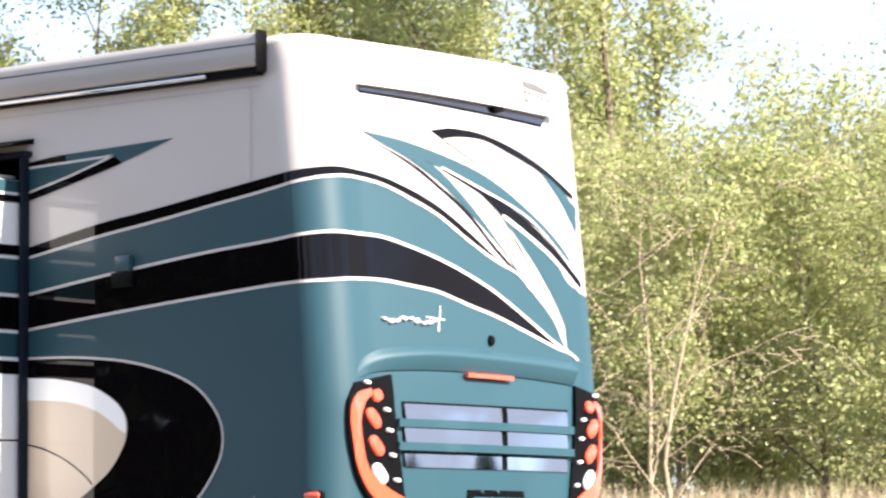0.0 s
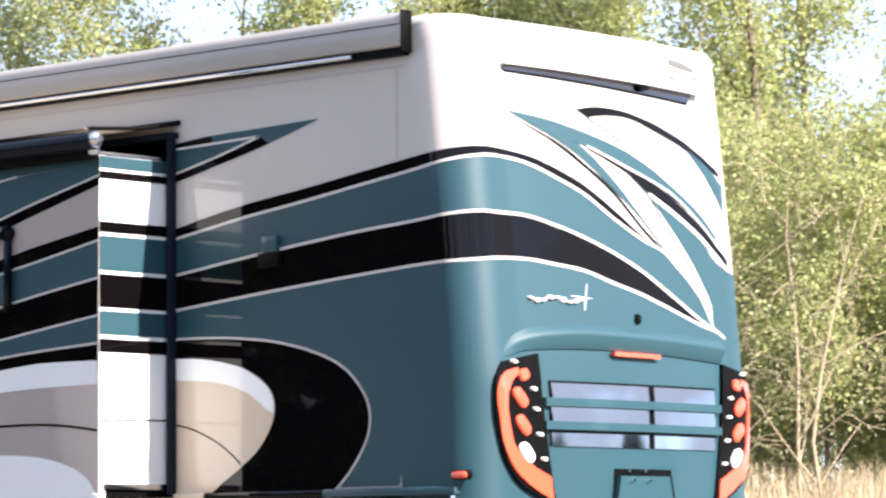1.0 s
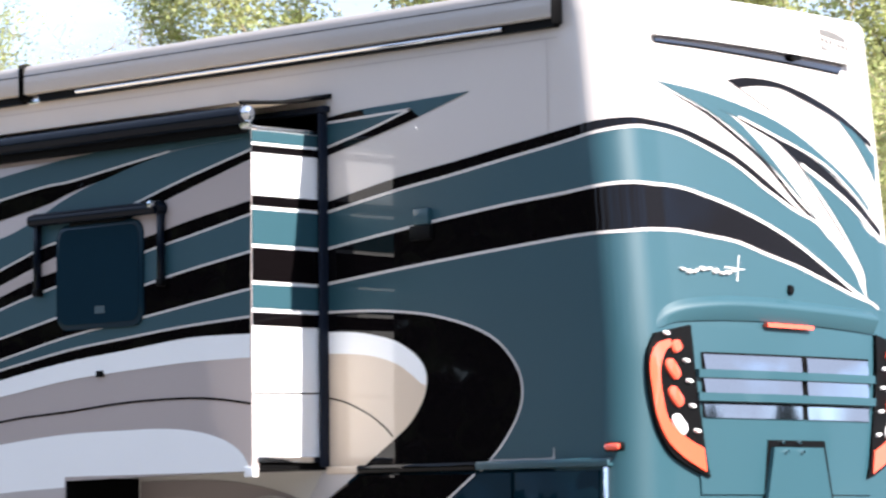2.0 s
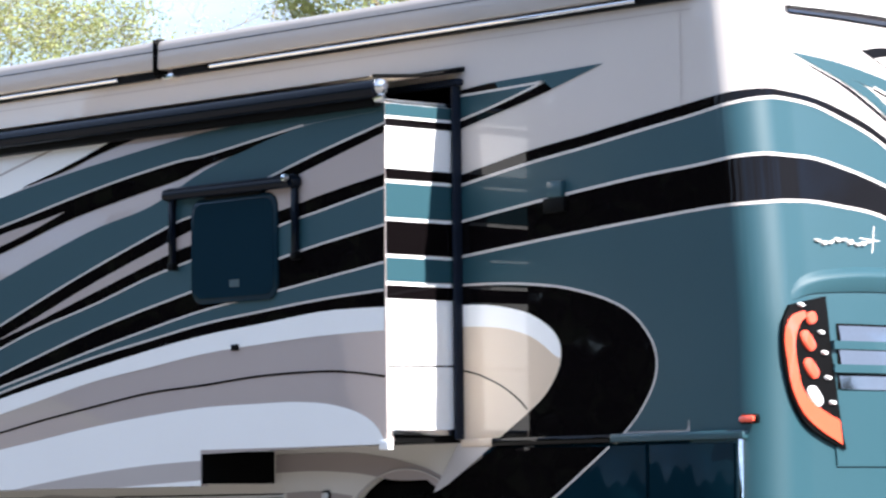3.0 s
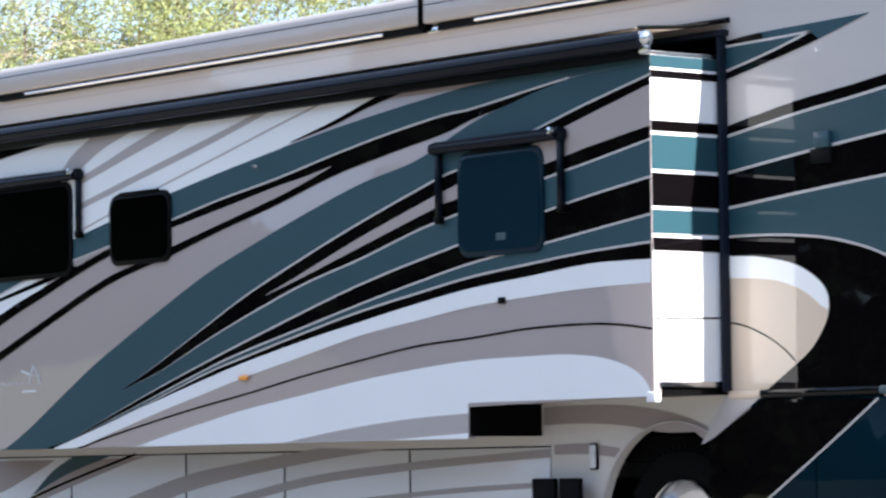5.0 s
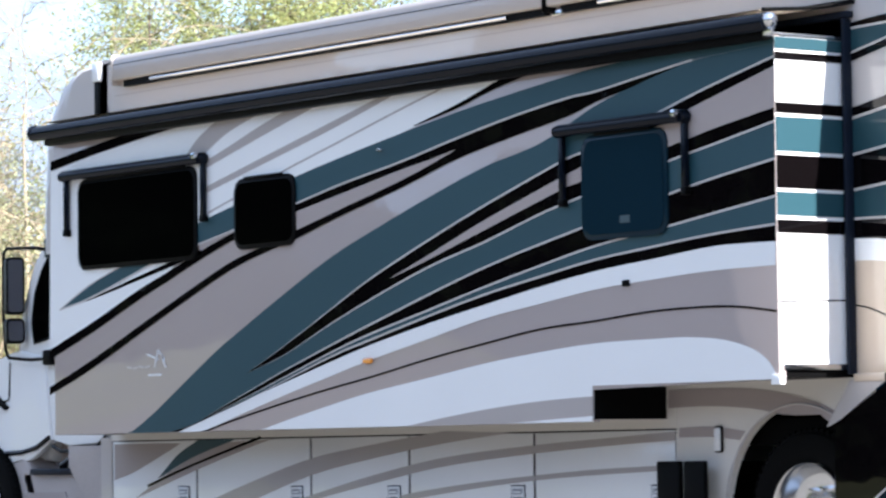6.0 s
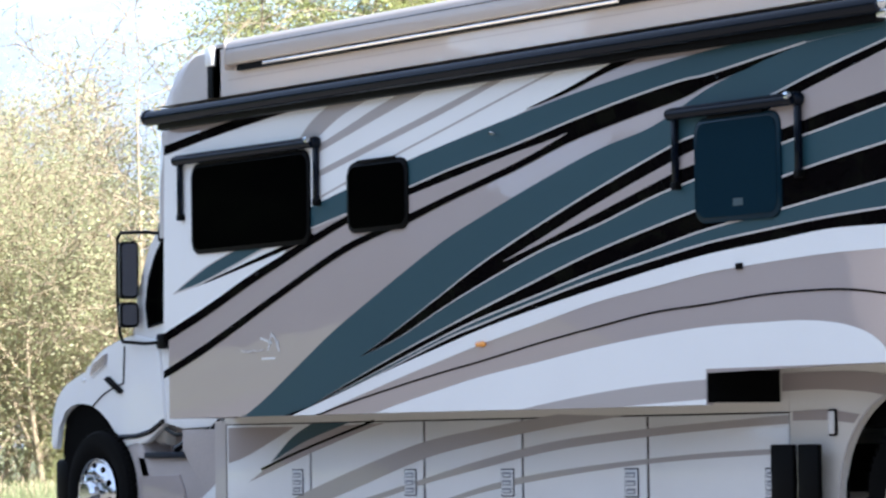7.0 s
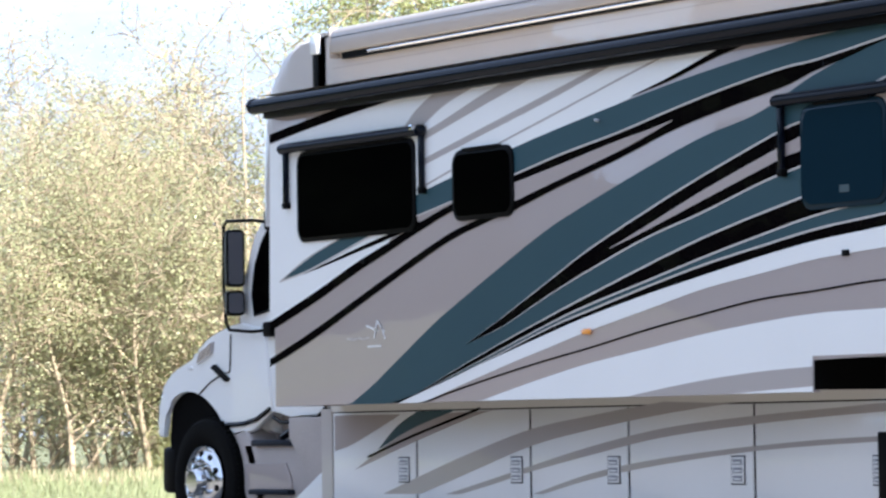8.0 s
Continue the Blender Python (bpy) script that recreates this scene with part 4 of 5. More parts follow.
band("grey_arc", M_GREYLINE, lock, LOCK, [(-9.019, 0.441), (-8.428, 0.552), (-7.941, 0.645), (-7.239, 0.774), (-6.392, 0.895), (-5.427, 0.966), (-4.541, 1.010), (-4.025, 1.037)], [(-8.833, 0.442), (-8.429, 0.512), (-7.942, 0.605), (-7.241, 0.716), (-6.395, 0.835), (-5.430, 0.912), (-4.544, 0.961), (-4.028, 0.982)], 0.003, n=30)
band("grey_arc", M_GREYLINE, lock, LOCK, [(-7.919, 0.448), (-7.313, 0.577), (-6.784, 0.656), (-6.152, 0.719), (-5.437, 0.771), (-4.820, 0.806), (-4.189, 0.828)], [(-7.794, 0.449), (-7.314, 0.538), (-6.786, 0.611), (-6.154, 0.679), (-5.439, 0.738), (-4.822, 0.771), (-4.191, 0.794)], 0.003, n=30)
band("taupe_corner", M_TAUPE, lock, LOCK, [(-10.540, 1.027), (-10.095, 1.029), (-9.621, 1.026)], [(-10.541, 0.757), (-10.257, 0.818), (-9.715, 0.990)], 0.003, n=10)
band("taupe_spike", M_TAUPE, lock, LOCK, [(-10.258, 0.615), (-9.780, 0.814), (-9.159, 1.024)], [(-10.258, 0.615), (-9.469, 0.812), (-8.562, 1.017), (-8.271, 1.045)], 0.003, n=12)
band("teal_spike", M_TEAL, lock, LOCK, [(-9.938, 0.761), (-9.661, 0.939), (-9.388, 1.044)], [(-9.938, 0.761), (-9.467, 0.916), (-8.857, 1.053)], 0.005, n=12)
line("black_pinstripe", M_NAVY, lock, LOCK, [(-10.074, 0.711), (-9.468, 0.862), (-8.561, 1.057)], 0.02, 0.005, n=12)
# panel round the rear wheel, cut out for the arch
AX, ARCH = -2.90, 0.665
out = [(-4.02, 0.36)] + [(-4.02, 1.30), (-2.25, 1.30), (-2.25, 0.55)]
arch = [(AX + ARCH * math.cos(a), 0.52 + ARCH * math.sin(a)) for a in (radians(3 + 186 * k / 24) for k in range(25))]
bm = bmesh.new()
top = [(-2.25 - 1.77 * k / 24, 1.328) for k in range(25)]
pa = [[bm.verts.new((x, y, z)) for x, z in arch] for y in (0.0, 0.05)]
pt = [bm.verts.new((x, 0.0, z)) for x, z in top]
for k in range(24):
    bm.faces.new((pa[0][k], pa[0][k + 1], pt[k + 1], pt[k]))
    bm.faces.new((pa[0][k], pa[0][k + 1], pa[1][k + 1], pa[1][k]))
c0, c1 = bm.verts.new((-4.02, 0, 0.36)), bm.verts.new((-3.47, 0, 0.36))
bm.faces.new((pa[0][-1], pt[-1], c0, c1))
part("wheel_panel", bm, M_IVORY, rv, "cream panel round the rear wheel arch")
part("arch_lip", tube([(x, -0.012, z) for x, z in arch], 0.006, 8), M_PEARL, rv)
band("taupe_arc", M_TAUPE, rv, WALL, [(-4.082, 1.291), (-3.462, 1.292), (-3.071, 1.256), (-2.744, 1.193), (-2.564, 1.127)], [(-4.087, 1.180), (-3.721, 1.186), (-3.319, 1.165), (-2.982, 1.119), (-2.564, 1.123)], 0.004, n=16)
band("taupe_arc", M_TAUPE, rv, WALL, [(-3.987, 1.057), (-3.675, 1.062), (-3.375, 1.031)], [(-3.989, 0.999), (-3.678, 0.998), (-3.428, 0.977)], 0.004, n=10)
band("taupe_arc", M_TAUPE, rv, WALL, [(-3.245, 1.164), (-2.978, 1.208), (-2.791, 1.183), (-2.587, 1.117)], [(-3.149, 1.153), (-2.979, 1.182), (-2.792, 1.154), (-2.622, 1.062)], 0.006, n=10)
band("pearl_tongue", M_PEARL, rv, side(-0.02), [(-2.436, 1.317), (-2.297, 1.314), (-2.132, 1.311)], [(-2.645, 1.045), (-2.620, 1.048), (-2.522, 1.087)], 0.003, n=8)
# near-black sheet painted as the shade inside the rear wheel arch
part("wheel_well_shade", prism([(AX + (ARCH + 0.01) * math.cos(a), 0.52 + (ARCH + 0.01) * math.sin(a)) for a in (radians(-30 + 240 * k / 24) for k in range(25))], 0.5, 0.56), M_DARK, rv)
led = part("courtesy_light", box(-3.648, -3.578, -0.02, 0.0, 0.902, 1.065, 0.018), M_BLACK, rv, "slim white courtesy light")
part("lens", box(-3.638, -3.588, -0.028, -0.015, 0.912, 1.055, 0.012), M_CLEAR, led)
for x0, x1 in ((-4.05, -3.84), (-3.80, -3.61)):
    part("mud_flap", box(x0, x1, -0.14, -0.10, 0.30, 0.855, 0.01), M_BLACK, rv, "black flap hanging beside the locker")


# ================= wheels =================
def wheel(x, y, dual):
    w = tagged(new("wheel"), "heavy truck wheel with a polished aluminium rim")
    w.parent = rv
    w.location = (x, y, 0.52)
    part("tyre", lathe([(0.29, 0.03), (0.36, -0.005), (0.43, -0.012), (0.485, 0.0), (0.512, 0.03), (0.52, 0.07), (0.52, 0.24), (0.50, 0.28), (0.40, 0.29), (0.29, 0.27)], 56), M_RUBBER, w)
    grooves = bmesh.new()
    for k in range(64):
        a = 2 * math.pi * k / 64
        b = box(-0.012, 0.012, 0.0, 0.07, -0.012, 0.012)
        bmesh.ops.rotate(b, cent=(0, 0, 0), matrix=Matrix.Rotation(-a, 3, "Y"), verts=b.verts)
        bmesh.ops.translate(b, vec=(0.512 * math.cos(a), 0.02, 0.512 * math.sin(a)), verts=b.verts)
        me = bpy.data.meshes.new("t")
        b.to_mesh(me)
        b.free()
        grooves.from_mesh(me)
        bpy.data.meshes.remove(me)
    part("tread", grooves, M_RUBBER, w, smooth=False)
    if dual:
        prof = [(0.325, 0.0), (0.315, -0.012), (0.30, 0.0), (0.285, 0.05), (0.255, 0.10), (0.20, 0.115), (0.15, 0.11), (0.12, 0.06), (0.105, 0.0), (0.09, -0.03), (0.0, -0.04)]
    else:
        prof = [(0.292, 0.0), (0.285, -0.012), (0.27, 0.0), (0.262, 0.02), (0.25, 0.0), (0.21, -0.02), (0.17, -0.03), (0.14, -0.035), (0.115, -0.04), (0.105, -0.09), (0.085, -0.12), (0.0, -0.125)]
    part("rim", lathe(prof, 48), M_ALU, w, "polished aluminium rim")
    for k in range(10):
        a = 2 * math.pi * k / 10 + 0.1
        r1, y1 = (0.165, 0.10) if dual else (0.165, -0.055)
        part("lug_nut", lathe([(0.0, -0.03), (0.013, -0.028), (0.018, 0.0), (0.018, 0.03)], 8, (r1 * math.cos(a), y1, r1 * math.sin(a))), M_CHROME, w)
        r2, y2 = (0.222, 0.128) if dual else (0.222, -0.022)
        # near-black discs: shade of the holes painted on the rim
        part("hand_hole", lathe([(0.0, 0.0), (0.024, 0.0), (0.028, 0.012)], 12, (r2 * math.cos(a + 0.3), y2, r2 * math.sin(a + 0.3))), M_DARK, w)
    return w


wheel(-2.90, 0.06, True)
wheel(-12.60, 0.03, False)

# ================= cab =================
cab = tagged(new("truck_cab"), "white conventional truck cab with rounded fender")
cab.parent = rv


door_out = [(-11.630, 2.615), (-11.780, 2.601), (-11.889, 2.484), (-11.982, 2.329), (-12.086, 2.104), (-12.152, 1.900), (-12.138, 1.694), (-12.140, 1.466), (-12.071, 1.237), (-11.966, 1.117)] + [(-11.4, 1.03), (-10.9, 1.03), (-10.9, 2.62)]
part("cab_side", prism([tuple(p) for p in spline(door_out[:10], 24)] + door_out[10:], 0.12, 2.43, 0.02), M_WHITE, cab)
part("cab_window", prism([(-11.659, 2.531), (-11.785, 2.401), (-11.878, 2.232), (-11.927, 2.006), (-11.904, 1.845), (-11.656, 1.881)], 0.108, 0.119), M_GLASS, cab, "dark door window")
part("window_seal", tube([(x, 0.11, z) for x, z in [(-11.659, 2.531), (-11.785, 2.401), (-11.887, 2.232), (-11.936, 2.006), (-11.904, 1.841), (-11.656, 1.877)]], 0.012, 6), M_BLACK, cab)
part("windshield", prism([(-12.02, 1.72), (-11.86, 2.55), (-11.80, 2.55), (-11.95, 1.72)], 0.3, 2.25), M_GLASS, cab)
fender_top = spline([(-13.475, 0.883), (-13.460, 1.087), (-13.415, 1.248), (-13.250, 1.392), (-13.039, 1.470), (-12.875, 1.521), (-12.766, 1.601), (-12.576, 1.691), (-12.245, 1.767), (-12.094, 1.784)], 36)
fender_arch = spline([(-12.262, 0.865), (-12.369, 0.939), (-12.530, 1.096), (-12.783, 1.224), (-13.084, 1.245), (-13.312, 1.130), (-13.401, 0.882)], 30)
fender_back = [(-11.745, 1.727), (-11.644, 1.074), (-11.920, 0.932)]
part("fender", prism([tuple(p) for p in fender_top] + fender_back + [tuple(p) for p in fender_arch], 0.10, 0.15, 0.02), M_WHITE, cab, "white rounded fender")
part("hood", prism([tuple(p) for p in spline([(-12.021, 1.726), (-12.336, 1.664), (-12.563, 1.606), (-12.775, 1.483), (-13.118, 1.400), (-13.305, 1.218), (-13.352, 1.032)], 24)] + [(-13.3, 0.9), (-11.9, 0.9), (-11.85, 1.72)], 0.24, 2.3, 0.08), M_WHITE, cab)
part("hood_vent", prism([(-12.812, 1.484), (-12.774, 1.567), (-12.535, 1.647), (-12.555, 1.560)], 0.085, 0.099), M_GREYPLASTIC, cab, "grey slatted hood vent")
for k in range(5):
    p = [(-12.793, 1.512), (-12.554, 1.606)]
    z = p[0][1] + 0.02 * k
    part("vent_slat", tube([(p[0][0] + 0.01 * k, 0.08, z - 0.04), (p[1][0], 0.08, z + 0.05)], 0.006, 6), M_ALU, cab)
part("fender_seam", tube([(x, 0.095, z) for x, z in [(-12.263, 1.698), (-12.275, 1.492), (-12.285, 1.401), (-12.429, 1.373), (-12.611, 1.318), (-12.776, 1.229)]], 0.007, 6), M_BLACK, cab)
part("hood_latch", prism([(-12.556, 1.440), (-12.501, 1.462), (-12.285, 1.342), (-12.321, 1.320)], 0.06, 0.10, 0.01), M_BLACK, cab)
lens = [(-12.923, 1.441)][0]
part("fender_lamp", box(lens[0] - 0.032, lens[0] + 0.032, 0.085, 0.12, lens[1] - 0.016, lens[1] + 0.016, 0.012), M_CLEAR, cab)
part("fender_trim", tube([(x, 0.09, z) for x, z in [(-12.413, 0.971), (-12.073, 0.979), (-11.852, 1.016), (-11.659, 1.093)]], 0.02, 8), M_NAVY, cab, "black trim line along the sill")
# near-black sheet painted as the shade under the fender
part("wheel_well_shade", prism([(-13.388, 0.870), (-13.333, 1.163), (-13.090, 1.283), (-12.684, 1.259), (-12.359, 1.038), (-12.207, 0.787)] + [(-12.0, 0.3), (-13.3, 0.3)], 0.16, 0.18), M_DARK, cab)
part("bumper", box(-13.52, -13.30, 0.15, 2.4, 0.42, 0.80, 0.04), M_BLACK, cab, "black front bumper end")
part("chassis", box(-13.2, -0.8, 0.75, 1.8, 0.55, 0.85), M_DARK, rv)
# side steps under the door
step = tagged(new("cab_step"), "grey moulded cab step")
step.parent = rv
part("skirt", prism([(-12.323, 0.924), (-12.073, 0.957), (-11.941, 0.829), (-11.810, 0.375)] + [(-11.75, 0.28), (-12.02, 0.28)], 0.10, 0.35, 0.03), M_GREYPLASTIC, step)
part("tread", box(-11.90, -11.25, 0.05, 0.40, 0.80, 0.85, 0.015), M_SEAL, step)
part("riser", prism([(-12.100, 0.822), (-11.419, 0.832), (-11.248, 0.778), (-11.163, 0.733), (-10.703, 0.730), (-10.707, 0.377)] + [(-11.85, 0.3)], 0.10, 0.16, 0.02), M_GREYPLASTIC, step)
# taupe slab on the riser: the recess's shade is put into its colour
part("toe_recess_shade", prism([(-12.047, 0.660), (-11.420, 0.669), (-11.335, 0.537), (-11.335, 0.463), (-11.985, 0.451)], 0.085, 0.10, 0.004), M_TAUPE, step)
part("tread", box(-11.92, -11.3, 0.03, 0.35, 0.42, 0.46, 0.015), M_SEAL, step)
part("rear_box", prism([(-11.288, 1.021), (-10.781, 1.022), (-10.790, 0.377), (-11.163, 0.733), (-11.290, 0.866)], 0.04, 0.10, 0.01), M_GREYPLASTIC, step)
part("pipe", tube([(x, 0.14, z) for x, z in [(-11.548, 0.869), (-11.203, 0.988), (-11.033, 1.004)]], 0.03, 8), M_NAVY, step)
part("back_panel", box(-12.45, -10.6, 0.35, 0.4, 0.3, 1.16), M_TAUPE, step)
part("painted_corner", prism([(-11.22, 0.36), (-10.592, 0.69), (-10.592, 0.36)], 0.012, 0.035, 0.004), M_WHITE, step, "white painted corner of the skirt")
part("sill_line", tube([(-11.62, 0.10, 1.03), (-11.50, 0.10, 0.985), (-11.02, 0.10, 0.985), (-10.84, 0.10, 1.085)], 0.016, 8), M_NAVY, step, "black trim line")
# mirrors on their bracket
mir = tagged(new("side_mirror"), "black truck mirror pair on a tubular bracket")
mir.parent = rv


def hull_box(x0, x1, z0, z1):
    """A rounded mirror shell, standing square to the road."""
    b = prism(rounded(-0.075, 0.075, z0, z1, 0.035), 0.0, 0.10, 0.02)
    bmesh.ops.rotate(b, cent=(0, 0, 0), matrix=Matrix.Rotation(radians(68), 3, "Z"), verts=b.verts)
    bmesh.ops.translate(b, vec=((x0 + x1) / 2 + 0.05, 0.0, 0), verts=b.verts)
    return b


part("bracket", tube([(-11.62, 0.12, 2.56), (-11.75, 0.02, 2.585), (-12.14, 0.0, 2.60), (-12.19, 0.0, 2.56), (-12.20, 0.0, 2.1), (-12.17, 0.0, 1.80), (-12.12, 0.0, 1.73), (-11.80, 0.02, 1.705), (-11.62, 0.12, 1.72)], 0.014, 8), M_BLACK, mir)
part("mount", box(-11.70, -11.56, 0.05, 0.14, 1.66, 1.78, 0.02), M_BLACK, mir)
part("mount", box(-11.66, -11.56, 0.05, 0.14, 2.50, 2.66, 0.02), M_BLACK, mir)
for z0, z1, x0, x1 in ((2.07, 2.525, -12.17, -11.95), (1.84, 2.04, -12.17, -11.95)):
    part("housing", hull_box(x0, x1, z0, z1), M_BLACK, mir)
    part("mirror_glass", prism(rounded(-0.058, 0.058, z0 + 0.02, z1 - 0.02, 0.025), -0.006, -0.001), M_MIRROR, mir).matrix_basis = pose((x0 + x1) / 2 + 0.052, 0.0, 0, 0, 0, 68)

# ================= ground =================
def ease(v, a, b):
    v = max(0.0, min(1.0, (v - a) / (b - a)))
    return v * v * (3 - 2 * v)


def height(x, y):
    """The lie of the land: level round the motorhome, a low bank behind its rear, a gentle rise far off."""
    dx, dy = x - EYE[0], y - EYE[1]
    d = math.hypot(dx, dy)
    yaw = math.degrees(math.atan2(-dx, dy))
    return 0.95 * ease(d, 23.5, 29.0) * (1 - ease(abs(yaw - 25), 18, 24)) + 0.35 * ease(d, 40, 60)


bm = bmesh.new()
rad = [0, 4, 8, 12, 16, 20, 24, 28, 32, 36, 40, 46, 52, 60, 70, 85, 110, 160, 260, 500, 1200, 3000]
rings = []
for r in rad:
    rings.append([bm.verts.new((0, 0, 0))] if r == 0 else [bm.verts.new((r * math.cos(a), r * math.sin(a), height(r * math.cos(a), r * math.sin(a)))) for a in (2 * math.pi * k / 96 for k in range(96))])
for k in range(96):
    bm.faces.new((rings[0][0], rings[1][k], rings[1][(k + 1) % 96]))
for r, q in zip(rings[1:], rings[2:]):
    for k in range(96):
        bm.faces.new((r[k], r[(k + 1) % 96], q[(k + 1) % 96], q[k]))
M_GROUND = material("meadow_ground", (0.13, 0.125, 0.09), rough=0.95, vary=0.4, scale=0.35, fine=6.0, bump=0.6)
gn, gl = M_GROUND.node_tree.nodes, M_GROUND.node_tree.links
gpos, glen, gmap, gmix = gn.new("ShaderNodeNewGeometry"), gn.new("ShaderNodeVectorMath"), gn.new("ShaderNodeMapRange"), gn.new("ShaderNodeMixRGB")
glen.operation = "LENGTH"
gmap.inputs["From Min"].default_value, gmap.inputs["From Max"].default_value = 23.0, 27.0
gmix.inputs["Color1"].default_value = (0.125, 0.118, 0.108, 1)
gl.new(gpos.outputs["Position"], glen.inputs[0])
gl.new(glen.outputs["Value"], gmap.inputs["Value"])
gl.new(gmap.outputs["Result"], gmix.inputs["Fac"])
ghs = [n for n in gn if n.bl_idname == "ShaderNodeHueSaturation"][0]
gmix.inputs["Color2"].default_value = (0.12, 0.13, 0.06, 1)
gl.new(gmix.outputs["Color"], ghs.inputs["Color"])
tagged(part("ground", bm, M_GROUND), "worn grey asphalt yard with spring meadow round it", "ground", kind="structure")

def leaf_material(name, color, spread=0.25, trans=0.35, spec=0.5):
    m = bpy.data.materials.new(name)
    m.use_nodes = True
    n, l = m.node_tree.nodes, m.node_tree.links
    b = n["Principled BSDF"]
    b.inputs["Roughness"].default_value = 0.5
    b.inputs["Specular IOR Level"].default_value = spec
    g = n.new("ShaderNodeNewGeometry")
    mr = n.new("ShaderNodeMapRange")
    mr.inputs["To Min"].default_value, mr.inputs["To Max"].default_value = 1 - spread, 1 + spread
    mh = n.new("ShaderNodeMapRange")
    mh.inputs["To Min"].default_value, mh.inputs["To Max"].default_value = 0.47, 0.52
    hs = n.new("ShaderNodeHueSaturation")
    hs.inputs["Color"].default_value = (*color, 1)
    tr = n.new("ShaderNodeBsdfTranslucent")
    mx = n.new("ShaderNodeMixShader")
    mx.inputs["Fac"].default_value = trans
    l.new(g.outputs["Random Per Island"], mr.inputs["Value"])
    l.new(g.outputs["Random Per Island"], mh.inputs["Value"])
    l.new(mr.outputs["Result"], hs.inputs["Value"])
    l.new(mh.outputs["Result"], hs.inputs["Hue"])
    l.new(hs.outputs["Color"], b.inputs["Base Color"])
    l.new(hs.outputs["Color"], tr.inputs["Color"])
    l.new(b.outputs["BSDF"], mx.inputs[1])
    l.new(tr.outputs["BSDF"], mx.inputs[2])
    l.new(mx.outputs["Shader"], n["Material Output"].inputs["Surface"])
    return m


M_LEAF = leaf_material("spring_leaf", (0.375, 0.40, 0.165), 0.3, 0.5)
M_LEAF_PALE = leaf_material("pale_bud_leaf", (0.45, 0.455, 0.26), 0.35, 0.5)
M_BARK = material("grey_brown_bark", (0.16, 0.125, 0.09), rough=0.9, vary=0.3, scale=6.0, fine=40.0, bump=0.5)
M_TWIG = material("pale_tan_twig", (0.33, 0.265, 0.18), rough=0.85, vary=0.25, scale=6.0)
M_STRAW = leaf_material("dry_straw", (0.46, 0.38, 0.25), 0.3, 0.2)
M_GRASS = leaf_material("green_grass", (0.23, 0.26, 0.13), 0.3, 0.25)


def grow(rng, h, spread, levels=4, first=0.25, kids=(7, 5, 4), droop=0.15, trunk=0.10, thin=0.003):
    """Limbs of a tree: a list of (points, radii); the last level are twigs. Returns limbs and twig points with directions."""
    limbs, tips = [], []

    def limb(p, d, length, r, level):
        n = 6 if level == 0 else 5 if level < 3 else 4
        pts, rs = [p.copy()], [r]
        for i in range(n):
            d = (d + Vector((rng.gauss(0, 1), rng.gauss(0, 1), rng.gauss(0, 0.6))) * (0.10 if level == 0 else 0.20) + Vector((0, 0, 0.10 if level < 2 else -droop * 0.3))).normalized()
            p = p + d * (length / n)
            pts.append(p.copy())
            rs.append(max(r * (1 - 0.85 * (i + 1) / n), thin))
        limbs.append((pts, rs, level))
        if level >= 2:
            tips.extend((q, d) for q in pts[1:])
        if level < levels - 1:
            for k in range(kids[level]):
                f = (first if level == 0 else 0.2) + (1 - (first if level == 0 else 0.2)) * (k + rng.random()) / kids[level]
                i = min(n - 1, int(f * n))
                q = pts[i].lerp(pts[i + 1], f * n - i)
                a = rng.random() * 6.283
                dd = (pts[i + 1] - pts[i]).normalized()
                o = dd.orthogonal().normalized()
                o = (o * math.cos(a) + dd.cross(o) * math.sin(a))
                nd = (dd * rng.uniform(0.45, 0.9) + o * rng.uniform(0.6, 1.0)).normalized()
                limb(q, nd, length * rng.uniform(0.32, 0.55) * (spread if level == 0 else 1.0), max(rs[i] * rng.uniform(0.4, 0.6), thin * 1.3), level + 1)

    limb(Vector((0, 0, 0)), Vector((rng.gauss(0, 0.06), rng.gauss(0, 0.06), 1)).normalized(), h, trunk, 0)
    return limbs, tips


